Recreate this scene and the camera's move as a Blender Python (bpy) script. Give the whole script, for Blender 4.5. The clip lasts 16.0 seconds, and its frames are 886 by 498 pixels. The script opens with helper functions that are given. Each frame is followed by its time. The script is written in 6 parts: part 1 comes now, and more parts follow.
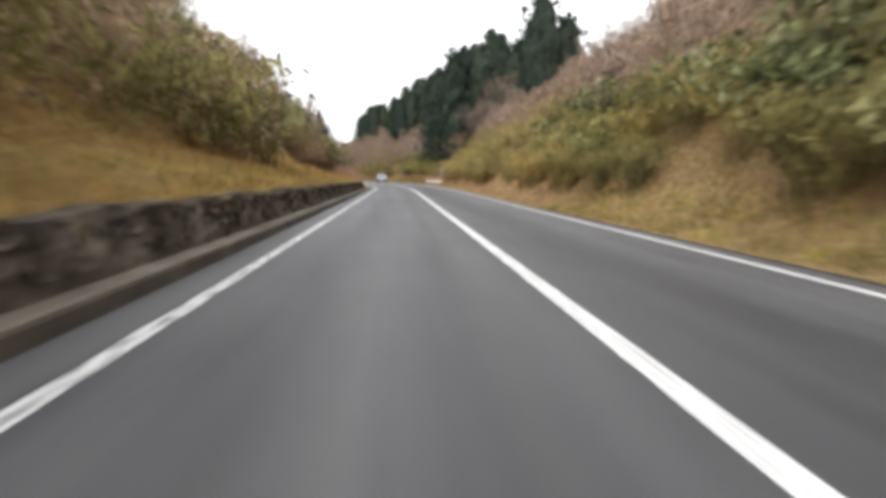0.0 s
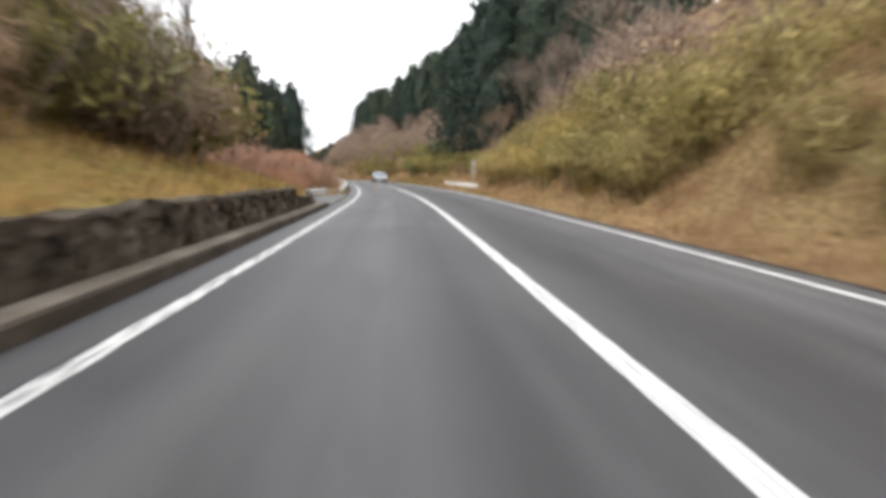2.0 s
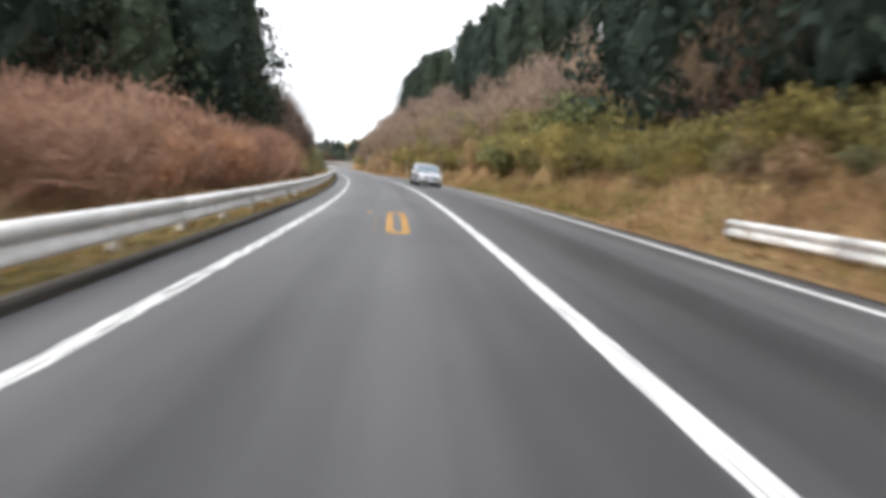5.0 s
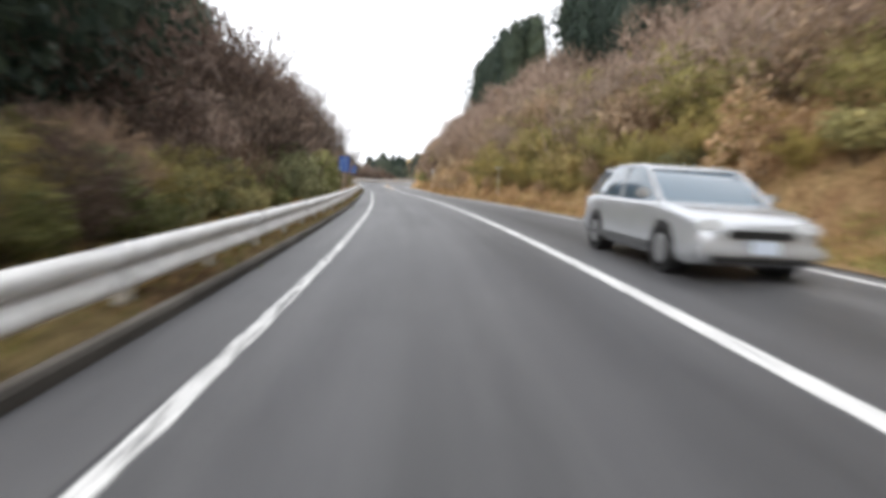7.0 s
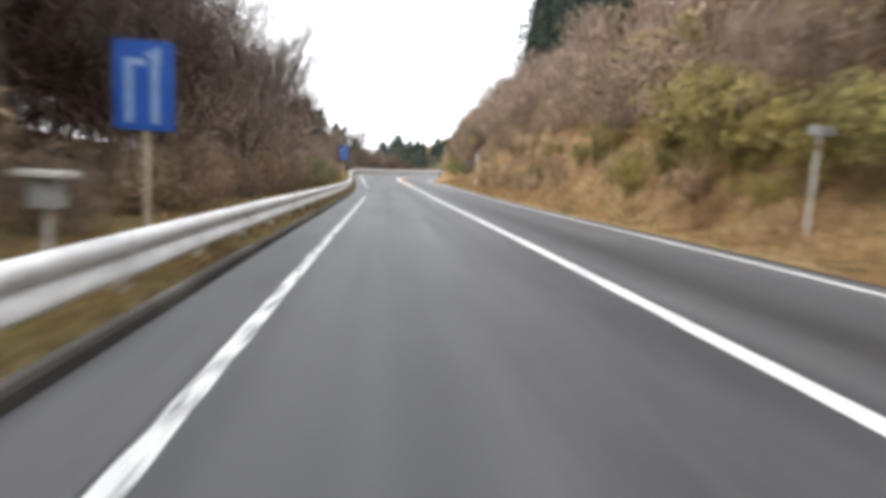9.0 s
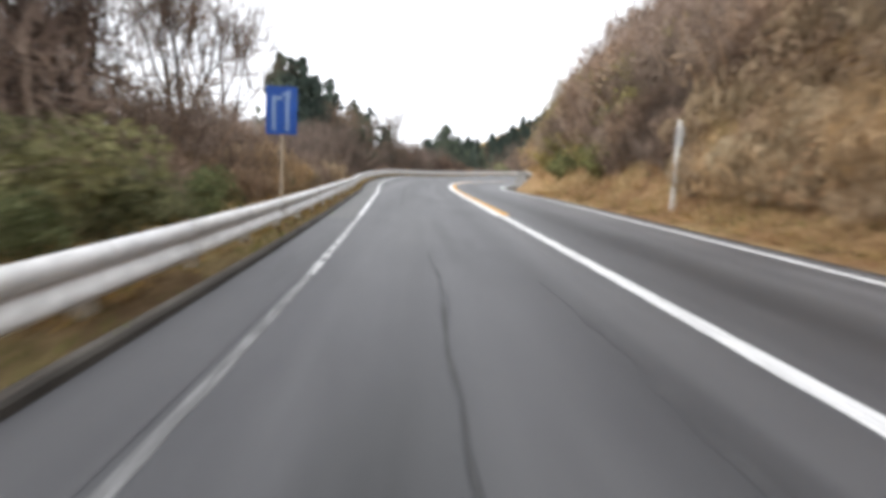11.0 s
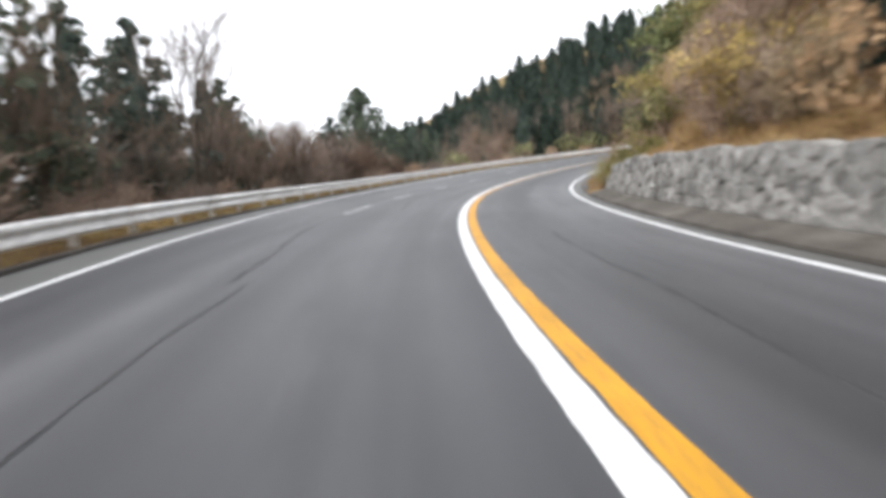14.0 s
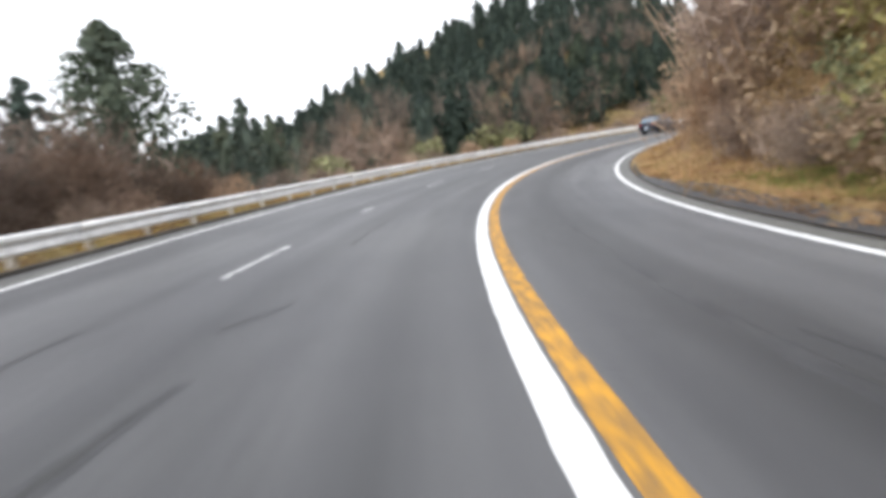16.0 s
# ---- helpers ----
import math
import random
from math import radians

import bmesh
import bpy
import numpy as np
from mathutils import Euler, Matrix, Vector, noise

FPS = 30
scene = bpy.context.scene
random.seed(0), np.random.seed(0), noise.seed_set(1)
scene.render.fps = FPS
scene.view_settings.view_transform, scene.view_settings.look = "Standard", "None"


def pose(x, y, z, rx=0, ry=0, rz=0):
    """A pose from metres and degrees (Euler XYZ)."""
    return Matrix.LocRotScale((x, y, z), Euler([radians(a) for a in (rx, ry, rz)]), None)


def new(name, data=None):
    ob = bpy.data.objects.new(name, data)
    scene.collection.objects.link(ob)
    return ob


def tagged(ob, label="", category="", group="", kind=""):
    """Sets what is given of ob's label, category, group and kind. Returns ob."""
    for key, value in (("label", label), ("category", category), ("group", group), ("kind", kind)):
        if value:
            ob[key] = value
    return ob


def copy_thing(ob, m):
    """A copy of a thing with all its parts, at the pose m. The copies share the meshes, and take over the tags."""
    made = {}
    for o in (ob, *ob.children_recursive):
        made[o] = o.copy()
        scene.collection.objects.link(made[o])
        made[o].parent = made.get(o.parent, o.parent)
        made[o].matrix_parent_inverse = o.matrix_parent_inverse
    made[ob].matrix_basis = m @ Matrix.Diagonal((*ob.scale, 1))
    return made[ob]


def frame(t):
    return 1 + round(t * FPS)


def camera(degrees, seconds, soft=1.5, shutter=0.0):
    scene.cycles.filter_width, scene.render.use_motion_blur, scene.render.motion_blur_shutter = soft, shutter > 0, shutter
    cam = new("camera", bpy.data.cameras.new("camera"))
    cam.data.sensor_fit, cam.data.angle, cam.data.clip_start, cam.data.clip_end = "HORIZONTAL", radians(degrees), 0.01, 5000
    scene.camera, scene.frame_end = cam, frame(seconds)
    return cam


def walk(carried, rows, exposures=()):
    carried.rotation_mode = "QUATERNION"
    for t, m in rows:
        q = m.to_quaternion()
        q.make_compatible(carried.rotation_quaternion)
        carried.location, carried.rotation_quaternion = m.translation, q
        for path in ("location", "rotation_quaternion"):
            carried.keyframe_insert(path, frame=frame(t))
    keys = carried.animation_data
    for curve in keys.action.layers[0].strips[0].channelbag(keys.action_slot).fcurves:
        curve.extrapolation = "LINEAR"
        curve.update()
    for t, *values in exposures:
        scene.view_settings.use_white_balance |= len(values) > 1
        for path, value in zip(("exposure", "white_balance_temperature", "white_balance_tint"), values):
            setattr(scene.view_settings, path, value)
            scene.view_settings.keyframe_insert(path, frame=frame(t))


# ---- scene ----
cam = camera(73.996, 16.0, soft=4.6, shutter=0.5)

# seconds, place in metres, turn in degrees
ROWS = [
    (0.0, -1.554, 0.000, 1.175, 83.05, -0.90, -4.04),
    (0.5, -1.548, 7.995, 1.173, 82.85, -0.61, -4.15),
    (1.0, -1.584, 16.033, 1.170, 83.09, -1.01, -4.28),
    (1.5, -1.643, 24.098, 1.184, 82.70, -2.15, -4.03),
    (2.0, -1.706, 32.131, 1.187, 83.00, -1.88, -3.68),
    (2.5, -1.814, 40.134, 1.172, 82.80, -1.87, -3.35),
    (3.0, -1.996, 48.063, 1.179, 82.72, -1.55, -3.10),
    (3.5, -2.266, 55.767, 1.178, 83.09, -2.35, -3.28),
    (3.7, -2.388, 58.807, 1.163, 82.54, -3.87, -2.98),
    (4.4, -2.846, 69.476, 1.123, 82.55, -4.83, -0.72),
    (5.1, -3.513, 80.299, 1.117, 82.57, -5.79, 1.48),
    (5.8, -4.662, 91.327, 1.121, 82.58, -6.75, 3.59),
    (6.0, -5.098, 94.502, 1.163, 82.86, -8.07, 4.47),
    (6.5, -6.405, 102.464, 1.131, 82.78, -5.80, 6.66),
    (7.0, -7.973, 110.446, 1.116, 83.49, -2.96, 7.56),
    (7.5, -9.643, 118.397, 1.201, 82.90, -1.70, 7.49),
    (8.0, -11.356, 126.237, 1.201, 82.37, -2.17, 7.93),
    (8.5, -13.134, 133.942, 1.191, 82.38, -2.42, 8.23),
    (8.7, -13.872, 137.042, 1.170, 82.44, -3.03, 8.42),
    (9.4, -16.497, 147.849, 1.161, 82.44, -2.99, 10.18),
    (10.1, -19.129, 158.447, 1.065, 82.45, -2.94, 11.42),
    (10.8, -21.875, 168.714, 0.981, 82.45, -2.89, 12.87),
    (11.0, -22.701, 171.588, 0.953, 82.46, -2.38, 13.47),
    (11.5, -24.882, 178.654, 0.973, 82.45, 0.95, 13.54),
    (12.0, -27.035, 185.648, 1.037, 81.93, 6.19, 12.18),
    (12.5, -28.856, 192.594, 1.039, 81.87, 5.27, 9.34),
    (13.0, -30.443, 199.170, 1.160, 82.00, 3.66, 7.96),
    (13.5, -31.654, 205.774, 1.164, 82.18, 2.68, 6.69),
    (14.0, -32.632, 211.975, 1.184, 82.14, 4.10, 5.34),
    (14.3, -33.172, 215.638, 1.215, 81.50, 3.64, 4.34),
    (14.5, -33.480, 218.052, 1.180, 81.36, 5.24, 2.77),
    (15.0, -34.014, 223.888, 1.152, 81.62, 5.88, -0.70),
    (15.5, -34.210, 229.438, 1.151, 81.78, 4.65, -4.19),
    (16.0, -34.020, 234.876, 1.173, 81.85, 6.88, -6.52),
]
# the film's own exposure and tint drift a little: seconds, stops, kelvin, tint
EXPOSURES = [(0.0, 0.05, 6680, 10), (1.2, 0.12, 6680, 10), (2.5, 0.12, 6560, 10), (3.5, 0.28, 6390, 10), (6.0, 0.08, 6580, 10), (7.0, 0.22, 6550, 10), (8.5, 0.34, 6500, 10), (11.0, 0.18, 6480, 10), (12.3, 0.14, 6500, 10), (13.0, 0.27, 6480, 10), (14.0, 0.16, 6440, 10), (14.8, 0.27, 6420, 10), (16.0, 0.22, 6400, 10)]
walk(cam, [(r[0], pose(*r[1:])) for r in ROWS], EXPOSURES)

# ---- light: bright overcast day ----
world = bpy.data.worlds.new("overcast_sky")
scene.world = world
world.use_nodes = True
wn, wl = world.node_tree.nodes, world.node_tree.links
sky = wn.new("ShaderNodeTexSky")
sky.sky_type = "NISHITA"
sky.sun_disc = False
sky.sun_elevation, sky.sun_rotation = radians(40), radians(215)
sky.dust_density, sky.air_density = 4.0, 1.0
pale = wn.new("ShaderNodeHueSaturation")
pale.inputs["Saturation"].default_value = 0.12
cloud = wn.new("ShaderNodeMix")
cloud.data_type = "RGBA"
cloud.inputs[0].default_value = 0.75
cloud.inputs[7].default_value = (12.9, 13.2, 13.9, 1)
wl.new(sky.outputs[0], pale.inputs["Color"])
wl.new(pale.outputs[0], cloud.inputs[6])
wl.new(cloud.outputs[2], wn["Background"].inputs[0])
wn["Background"].inputs[1].default_value = 0.13
sun = new("sun", bpy.data.lights.new("sun", "SUN"))
sun.data.energy, sun.data.angle, sun.data.color = 1.5, radians(30), (1, 0.97, 0.92)
sun.matrix_world = pose(0, 0, 60, 50, 0, -35)
scene.view_settings.exposure = 0.0

# ---- the line of the road: bend in 1/100 m every 15 m; height, left lane width and cross fall every 25 m ----
BEND = [-0.102, -0.013, 0.004, -0.064, -0.239, -0.225, -0.194, -0.325, -0.331, -0.255, -0.028, -0.036, -0.242, -0.007, 0.682, 1.135, 1.162, 1.587, 1.693, 1.683, 1.625, 1.548, 1.469, 1.402, 1.352, 1.315, 1.287]
RISE = [0.00, -0.00, 0.01, -0.01, 0.01, 0.05, -0.03, -0.23, -0.07, 0.00, 0.06, 0.82, 1.84, 2.83, 3.80, 4.77, 5.74]
LANE = [3.41, 3.40, 3.37, 3.37, 3.39, 3.49, 3.47, 3.38, 3.69, 5.22, 6.43, 6.82, 6.83, 6.76, 6.72, 6.70, 6.69]
BANK = [0.007, 0.005, -0.006, -0.026, -0.026, -0.006, 0.008, 0.011, 0.007, 0.051, 0.043, 0.036, 0.037, 0.039, 0.039, 0.040, 0.040]
RIGHT = 3.67
STATION = np.arange(-60.0, 380.0, 1.0)
_k = np.interp(STATION, np.arange(len(BEND)) * 15.0, BEND) / 100
_k[STATION < 0] = _k[60]
HEAD = np.cumsum(_k)
HEAD -= HEAD[60]
LINE_X, LINE_Y = np.cumsum(np.sin(HEAD)), np.cumsum(np.cos(HEAD))
LINE_X, LINE_Y = LINE_X - LINE_X[60], LINE_Y - LINE_Y[60]


def smooth_nodes(nodes, step, s):
    n = np.asarray(nodes)
    u = np.clip(np.asarray(s, float) / step, 0, len(n) - 1.001)
    i = u.astype(int)
    f = u - i
    g = lambda j: n[np.clip(j, 0, len(n) - 1)]
    a, b, c, d = g(i - 1), g(i), g(i + 1), g(i + 2)
    return 0.5 * (2 * b + (c - a) * f + (2 * a - 5 * b + 4 * c - d) * f * f + (3 * b - a - 3 * c + d) * f**3)


def nodes_at(nodes, s):
    return np.interp(s, np.arange(len(nodes)) * 25.0, nodes)


def level(s, off):
    """Height of the road's plane, carried on a little way beside it."""
    return smooth_nodes(RISE, 25.0, s) - nodes_at(BANK, s) * np.clip(off, -9.0, 6.0)


def at(s, off, dz=0.0):
    """World places for station s, offset to the right and height over the road's plane."""
    s, off, dz = np.broadcast_arrays(np.asarray(s, float), np.asarray(off, float), np.asarray(dz, float))
    h = np.interp(s, STATION, HEAD)
    return np.stack([np.interp(s, STATION, LINE_X) + off * np.cos(h), np.interp(s, STATION, LINE_Y) - off * np.sin(h), level(s, off) + dz], -1)


def heading(s):
    return -math.degrees(float(np.interp(s, STATION, HEAD)))


def place(s, off, dz=0.0, turn=0.0, scale=1.0):
    p = at(s, off, dz)
    return pose(float(p[0]), float(p[1]), float(p[2]), 0, 0, heading(s) + turn) @ Matrix.Scale(scale, 4)


def left_edge(s):
    return -(nodes_at(LANE, s) + np.interp(s, [62, 74], [0.53, 0.70]))


# ---- materials ----
def material(name, rough=0.8, metal=0.0, spec=0.3):
    m = bpy.data.materials.new(name)
    m.use_nodes = True
    b = m.node_tree.nodes["Principled BSDF"]
    b.inputs["Roughness"].default_value, b.inputs["Metallic"].default_value = rough, metal
    b.inputs["Specular IOR Level"].default_value = spec
    return m, m.node_tree.nodes, m.node_tree.links, b


def ramp(nodes, stops):
    r = nodes.new("ShaderNodeValToRGB")
    while len(r.color_ramp.elements) < len(stops):
        r.color_ramp.elements.new(0.5)
    for e, (p, c) in zip(r.color_ramp.elements, stops):
        e.position, e.color = p, (*c, 1)
    return r


def noise_node(nodes, links, vector, scale, detail=4.0, rough=0.55):
    n = nodes.new("ShaderNodeTexNoise")
    n.inputs["Scale"].default_value, n.inputs["Detail"].default_value, n.inputs["Roughness"].default_value = scale, detail, rough
    links.new(vector, n.inputs["Vector"])
    return n


def mixed(nodes, links, fac, a, b, how="MIX"):
    m = nodes.new("ShaderNodeMix")
    m.data_type, m.blend_type = "RGBA", how
    for socket, value in ((m.inputs[0], fac), (m.inputs[6], a), (m.inputs[7], b)):
        if isinstance(value, (int, float)):
            socket.default_value = value
        elif isinstance(value, tuple):
            socket.default_value = (*value, 1)
        else:
            links.new(value, socket)
    return m.outputs[2]


def bumped(nodes, links, b, height, strength, distance):
    n = nodes.new("ShaderNodeBump")
    n.inputs["Strength"].default_value, n.inputs["Distance"].default_value = strength, distance
    links.new(height, n.inputs["Height"])
    links.new(n.outputs[0], b.inputs["Normal"])


def rough_surface(name, dark, mid, light, big, small, rough=0.9, bump=0.5, depth=0.02, random_part=0.0, metal=0.0, spec=0.3):
    """A mottled surface: broad stains over fine grain, both in metres."""
    m, n, l, b = material(name, rough, metal, spec)
    where = n.new("ShaderNodeNewGeometry").outputs["Position"]
    wide, fine = noise_node(n, l, where, 1 / big, 5), noise_node(n, l, where, 1 / small, 6, 0.65)
    r1, r2 = ramp(n, [(0.3, dark), (0.52, mid), (0.72, light)]), ramp(n, [(0.25, (0.55, 0.55, 0.55)), (0.75, (1.3, 1.3, 1.3))])
    l.new(wide.outputs[0], r1.inputs[0])
    l.new(fine.outputs[0], r2.inputs[0])
    colour = mixed(n, l, 1.0, r1.outputs[0], r2.outputs[0], "MULTIPLY")
    if random_part:
        info = n.new("ShaderNodeObjectInfo")
        r3 = ramp(n, [(0.0, (1 - random_part,) * 3), (1.0, (1 + random_part,) * 3)])
        l.new(info.outputs["Random"], r3.inputs[0])
        colour = mixed(n, l, 1.0, colour, r3.outputs[0], "MULTIPLY")
    l.new(colour, b.inputs["Base Color"])
    bumped(n, l, b, fine.outputs[0], bump, depth)
    return m


def asphalt_material(name="asphalt", tone=1.0, tint=(1.0, 1.0, 1.0), wheels=True):
    """Worn asphalt: wheel paths along the lanes, long streaks, blots and grit."""
    m, n, l, b = material(name, 0.52, 0.0, 0.5)
    uv = n.new("ShaderNodeUVMap").outputs[0]
    long = n.new("ShaderNodeMapping")
    long.inputs["Scale"].default_value = (1.0, 0.03, 1.0)
    l.new(uv, long.inputs[0])
    streak = noise_node(n, l, long.outputs[0], 1.3, 3, 0.5)
    bent = n.new("ShaderNodeMapping")
    bent.inputs["Scale"].default_value = (1.0, 0.16, 1.0)
    l.new(uv, bent.inputs[0])
    blot = noise_node(n, l, bent.outputs[0], 1.0, 5, 0.6)
    patch = noise_node(n, l, uv, 0.2, 5, 0.6)
    grit = noise_node(n, l, uv, 60.0, 3, 0.7)
    stops = [(0.30, (0.053, 0.053, 0.057)), (0.5, (0.078, 0.078, 0.0815)), (0.70, (0.106, 0.106, 0.108))]
    r1 = ramp(n, [(p, tuple(v * tone * k for v, k in zip(c, tint))) for p, c in stops])
    r2 = ramp(n, [(0.3, (0.80, 0.80, 0.82)), (0.7, (1.16, 1.16, 1.14))])
    r4 = ramp(n, [(0.28, (0.62,) * 3), (0.46, (1.0,) * 3), (0.75, (1.2,) * 3)])
    r3 = ramp(n, [(0.3, (0.75,) * 3), (0.7, (1.25,) * 3)])
    for a, r in ((streak, r1), (patch, r2), (grit, r3), (blot, r4)):
        l.new(a.outputs[0], r.inputs[0])
    colour = mixed(n, l, 1.0, mixed(n, l, 1.0, r1.outputs[0], r2.outputs[0], "MULTIPLY"), r3.outputs[0], "MULTIPLY")
    colour = mixed(n, l, 1.0, colour, r4.outputs[0], "MULTIPLY")
    if wheels:
        # polished wheel paths: offset from the centre line in metres, and tone
        paths = [(-4.6, 0.98), (-3.9, 1.02), (-3.15, 1.14), (-2.75, 1.02), (-2.35, 0.70), (-1.95, 0.91), (-1.6, 1.01), (-1.25, 0.95), (-0.9, 0.72), (-0.5, 0.98), (0.3, 1.06), (0.75, 0.84), (1.25, 0.60), (1.75, 0.78), (2.3, 1.3), (2.8, 1.4), (3.4, 1.58)]
        cut = n.new("ShaderNodeSeparateXYZ")
        l.new(uv, cut.inputs[0])
        sway = noise_node(n, l, long.outputs[0], 2.2, 3, 0.5)
        shift = n.new("ShaderNodeMath")
        shift.operation, shift.inputs[1].default_value, shift.inputs[2].default_value = "MULTIPLY_ADD", 0.8, -0.4
        l.new(sway.outputs[0], shift.inputs[0])
        total = n.new("ShaderNodeMath")
        l.new(cut.outputs[0], total.inputs[0])
        l.new(shift.outputs[0], total.inputs[1])
        span = n.new("ShaderNodeMapRange")
        span.inputs["From Min"].default_value, span.inputs["From Max"].default_value = -5.0, 4.0
        l.new(total.outputs[0], span.inputs["Value"])
        r5 = ramp(n, [((u + 5.0) / 9.0, (v, v, v * 1.01)) for u, v in paths])
        l.new(span.outputs[0], r5.inputs[0])
        colour = mixed(n, l, 1.0, colour, r5.outputs[0], "MULTIPLY")
    l.new(colour, b.inputs["Base Color"])
    bumped(n, l, b, grit.outputs[0], 0.4, 0.01)
    return m


def paint_material(name, colour, under=(0.12, 0.12, 0.12), worn=0.36, dirt=0.85, soft=0.09, grain=(6.0, 1.2, 1.0)):
    m, n, l, b = material(name, 0.6, 0.0, 0.35)
    uv = n.new("ShaderNodeUVMap").outputs[0]
    long = n.new("ShaderNodeMapping")
    long.inputs["Scale"].default_value = grain
    l.new(uv, long.inputs[0])
    chip, soil = noise_node(n, l, long.outputs[0], 2.4, 7, 0.7), noise_node(n, l, uv, 0.8, 4)
    r1 = ramp(n, [(worn, (0.0,) * 3), (worn + soft, (1.0,) * 3)])
    r2 = ramp(n, [(0.3, tuple(c * dirt for c in colour)), (0.65, colour)])
    l.new(chip.outputs[0], r1.inputs[0])
    l.new(soil.outputs[0], r2.inputs[0])
    l.new(mixed(n, l, r1.outputs[0], under, r2.outputs[0]), b.inputs["Base Color"])
    return m


def leaf_material(name, dark, light, accent, spread=0.35, gain=1.18):
    m, n, l, b = material(name, 0.65, 0.0, 0.15)
    geo = n.new("ShaderNodeNewGeometry")
    info = n.new("ShaderNodeObjectInfo")
    clump = noise_node(n, l, geo.outputs["Position"], 0.9, 3)
    r1 = ramp(n, [(0.32, dark), (0.55, light), (0.75, accent)])
    l.new(clump.outputs[0], r1.inputs[0])
    r2 = ramp(n, [(0.0, ((1 - spread) * gain,) * 3), (1.0, ((1 + spread) * gain,) * 3)])
    l.new(geo.outputs["Random Per Island"], r2.inputs[0])
    r3 = ramp(n, [(0.0, (0.78, 0.82, 0.8)), (0.5, (1, 1, 1)), (1.0, (1.25, 1.15, 0.95))])
    l.new(info.outputs["Random"], r3.inputs[0])
    colour = mixed(n, l, 1.0, mixed(n, l, 1.0, r1.outputs[0], r2.outputs[0], "MULTIPLY"), r3.outputs[0], "MULTIPLY")
    l.new(colour, b.inputs["Base Color"])
    glow = n.new("ShaderNodeBsdfTranslucent")
    l.new(colour, glow.inputs[0])
    both = n.new("ShaderNodeMixShader")
    both.inputs[0].default_value = 0.3
    l.new(b.outputs[0], both.inputs[1])
    l.new(glow.outputs[0], both.inputs[2])
    l.new(both.outputs[0], n["Material Output"].inputs[0])
    return m


def plain(name, colour, rough=0.4, metal=0.0, spec=0.5, stain=0.12):
    m, n, l, b = material(name, rough, metal, spec)
    where = n.new("ShaderNodeNewGeometry").outputs["Position"]
    a = noise_node(n, l, where, 3.0, 5)
    r = ramp(n, [(0.3, tuple(c * (1 - stain) for c in colour)), (0.7, tuple(min(1, c * (1 + stain)) for c in colour))])
    l.new(a.outputs[0], r.inputs[0])
    l.new(r.outputs[0], b.inputs["Base Color"])
    return m


def glass_material(name, colour):
    m, n, l, b = material(name, 0.05, 0.0, 0.8)
    b.inputs["Base Color"].default_value = (*colour, 1)
    b.inputs["Coat Weight"].default_value = 0.6
    return m


ASPHALT = asphalt_material(tone=0.94)
DARK_ASPHALT = asphalt_material("darker_resurfaced_asphalt", 0.94)
SHOULDER = asphalt_material("dusty_shoulder_asphalt", 1.12, wheels=False)
PALE_SHOULDER = asphalt_material("pale_dusty_shoulder_asphalt", 1.42, (1.03, 1.02, 0.92), wheels=False)
WHITE_PAINT = paint_material("white_road_paint", (0.80, 0.80, 0.80), under=(0.30, 0.30, 0.30), worn=0.30, dirt=0.78)
EDGE_PAINT = paint_material("greyed_white_road_paint", (0.80, 0.80, 0.79), under=(0.17, 0.17, 0.17), worn=0.41, dirt=0.8, soft=0.10)
FAINT_PAINT = paint_material("nearly_gone_white_road_paint", (0.34, 0.34, 0.34), worn=0.44, soft=0.18)
FADED_PAINT = paint_material("faded_white_road_paint", (0.66, 0.66, 0.66), worn=0.44)
CENTRE_PAINT = paint_material("streaked_white_road_paint", (0.82, 0.82, 0.82), under=(0.34, 0.34, 0.34), worn=0.36, dirt=0.8, soft=0.14, grain=(15.0, 0.4, 1.0))
YELLOW_PAINT = paint_material("yellow_road_paint", (0.76, 0.37, 0.018), under=(0.26, 0.15, 0.06), worn=0.33, dirt=0.72, soft=0.16, grain=(9.0, 3.0, 1.0))
SCUFFED_YELLOW = paint_material("scuffed_yellow_road_paint", (0.74, 0.36, 0.02), under=(0.22, 0.13, 0.05), worn=0.40, dirt=0.7, soft=0.2, grain=(5.0, 2.2, 1.0))
FAINT_YELLOW = paint_material("nearly_gone_yellow_road_paint", (0.30, 0.17, 0.05), under=(0.11, 0.10, 0.085), worn=0.46, soft=0.2)
SEAL = rough_surface("bitumen_crack_seal", (0.042,) * 3, (0.058,) * 3, (0.08,) * 3, 0.6, 0.05, 0.6)
TYRE_MARK = rough_surface("dark_polished_asphalt", (0.0466, 0.0466, 0.0498), (0.0636, 0.0636, 0.068), (0.0832, 0.0832, 0.0859), 0.5, 0.03, 0.5)
CONCRETE = rough_surface("weathered_concrete", (0.15, 0.135, 0.115), (0.25, 0.235, 0.21), (0.36, 0.34, 0.31), 1.5, 0.06, 0.9, 0.5, 0.02)
MOSSY = rough_surface("dark_mossy_concrete", (0.0515, 0.04, 0.0297), (0.109, 0.088, 0.0664), (0.24, 0.206, 0.16), 0.45, 0.10, 0.95, 0.9, 0.04)
WALL_STONE = rough_surface("dark_stained_wall_stone", (0.0743, 0.058, 0.0432), (0.155, 0.126, 0.0959), (0.284, 0.246, 0.196), 0.4, 0.06, 0.95, 0.8, 0.03, 0.4)
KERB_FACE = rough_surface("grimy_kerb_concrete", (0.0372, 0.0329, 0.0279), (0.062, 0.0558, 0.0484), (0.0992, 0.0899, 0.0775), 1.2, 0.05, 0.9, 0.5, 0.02)
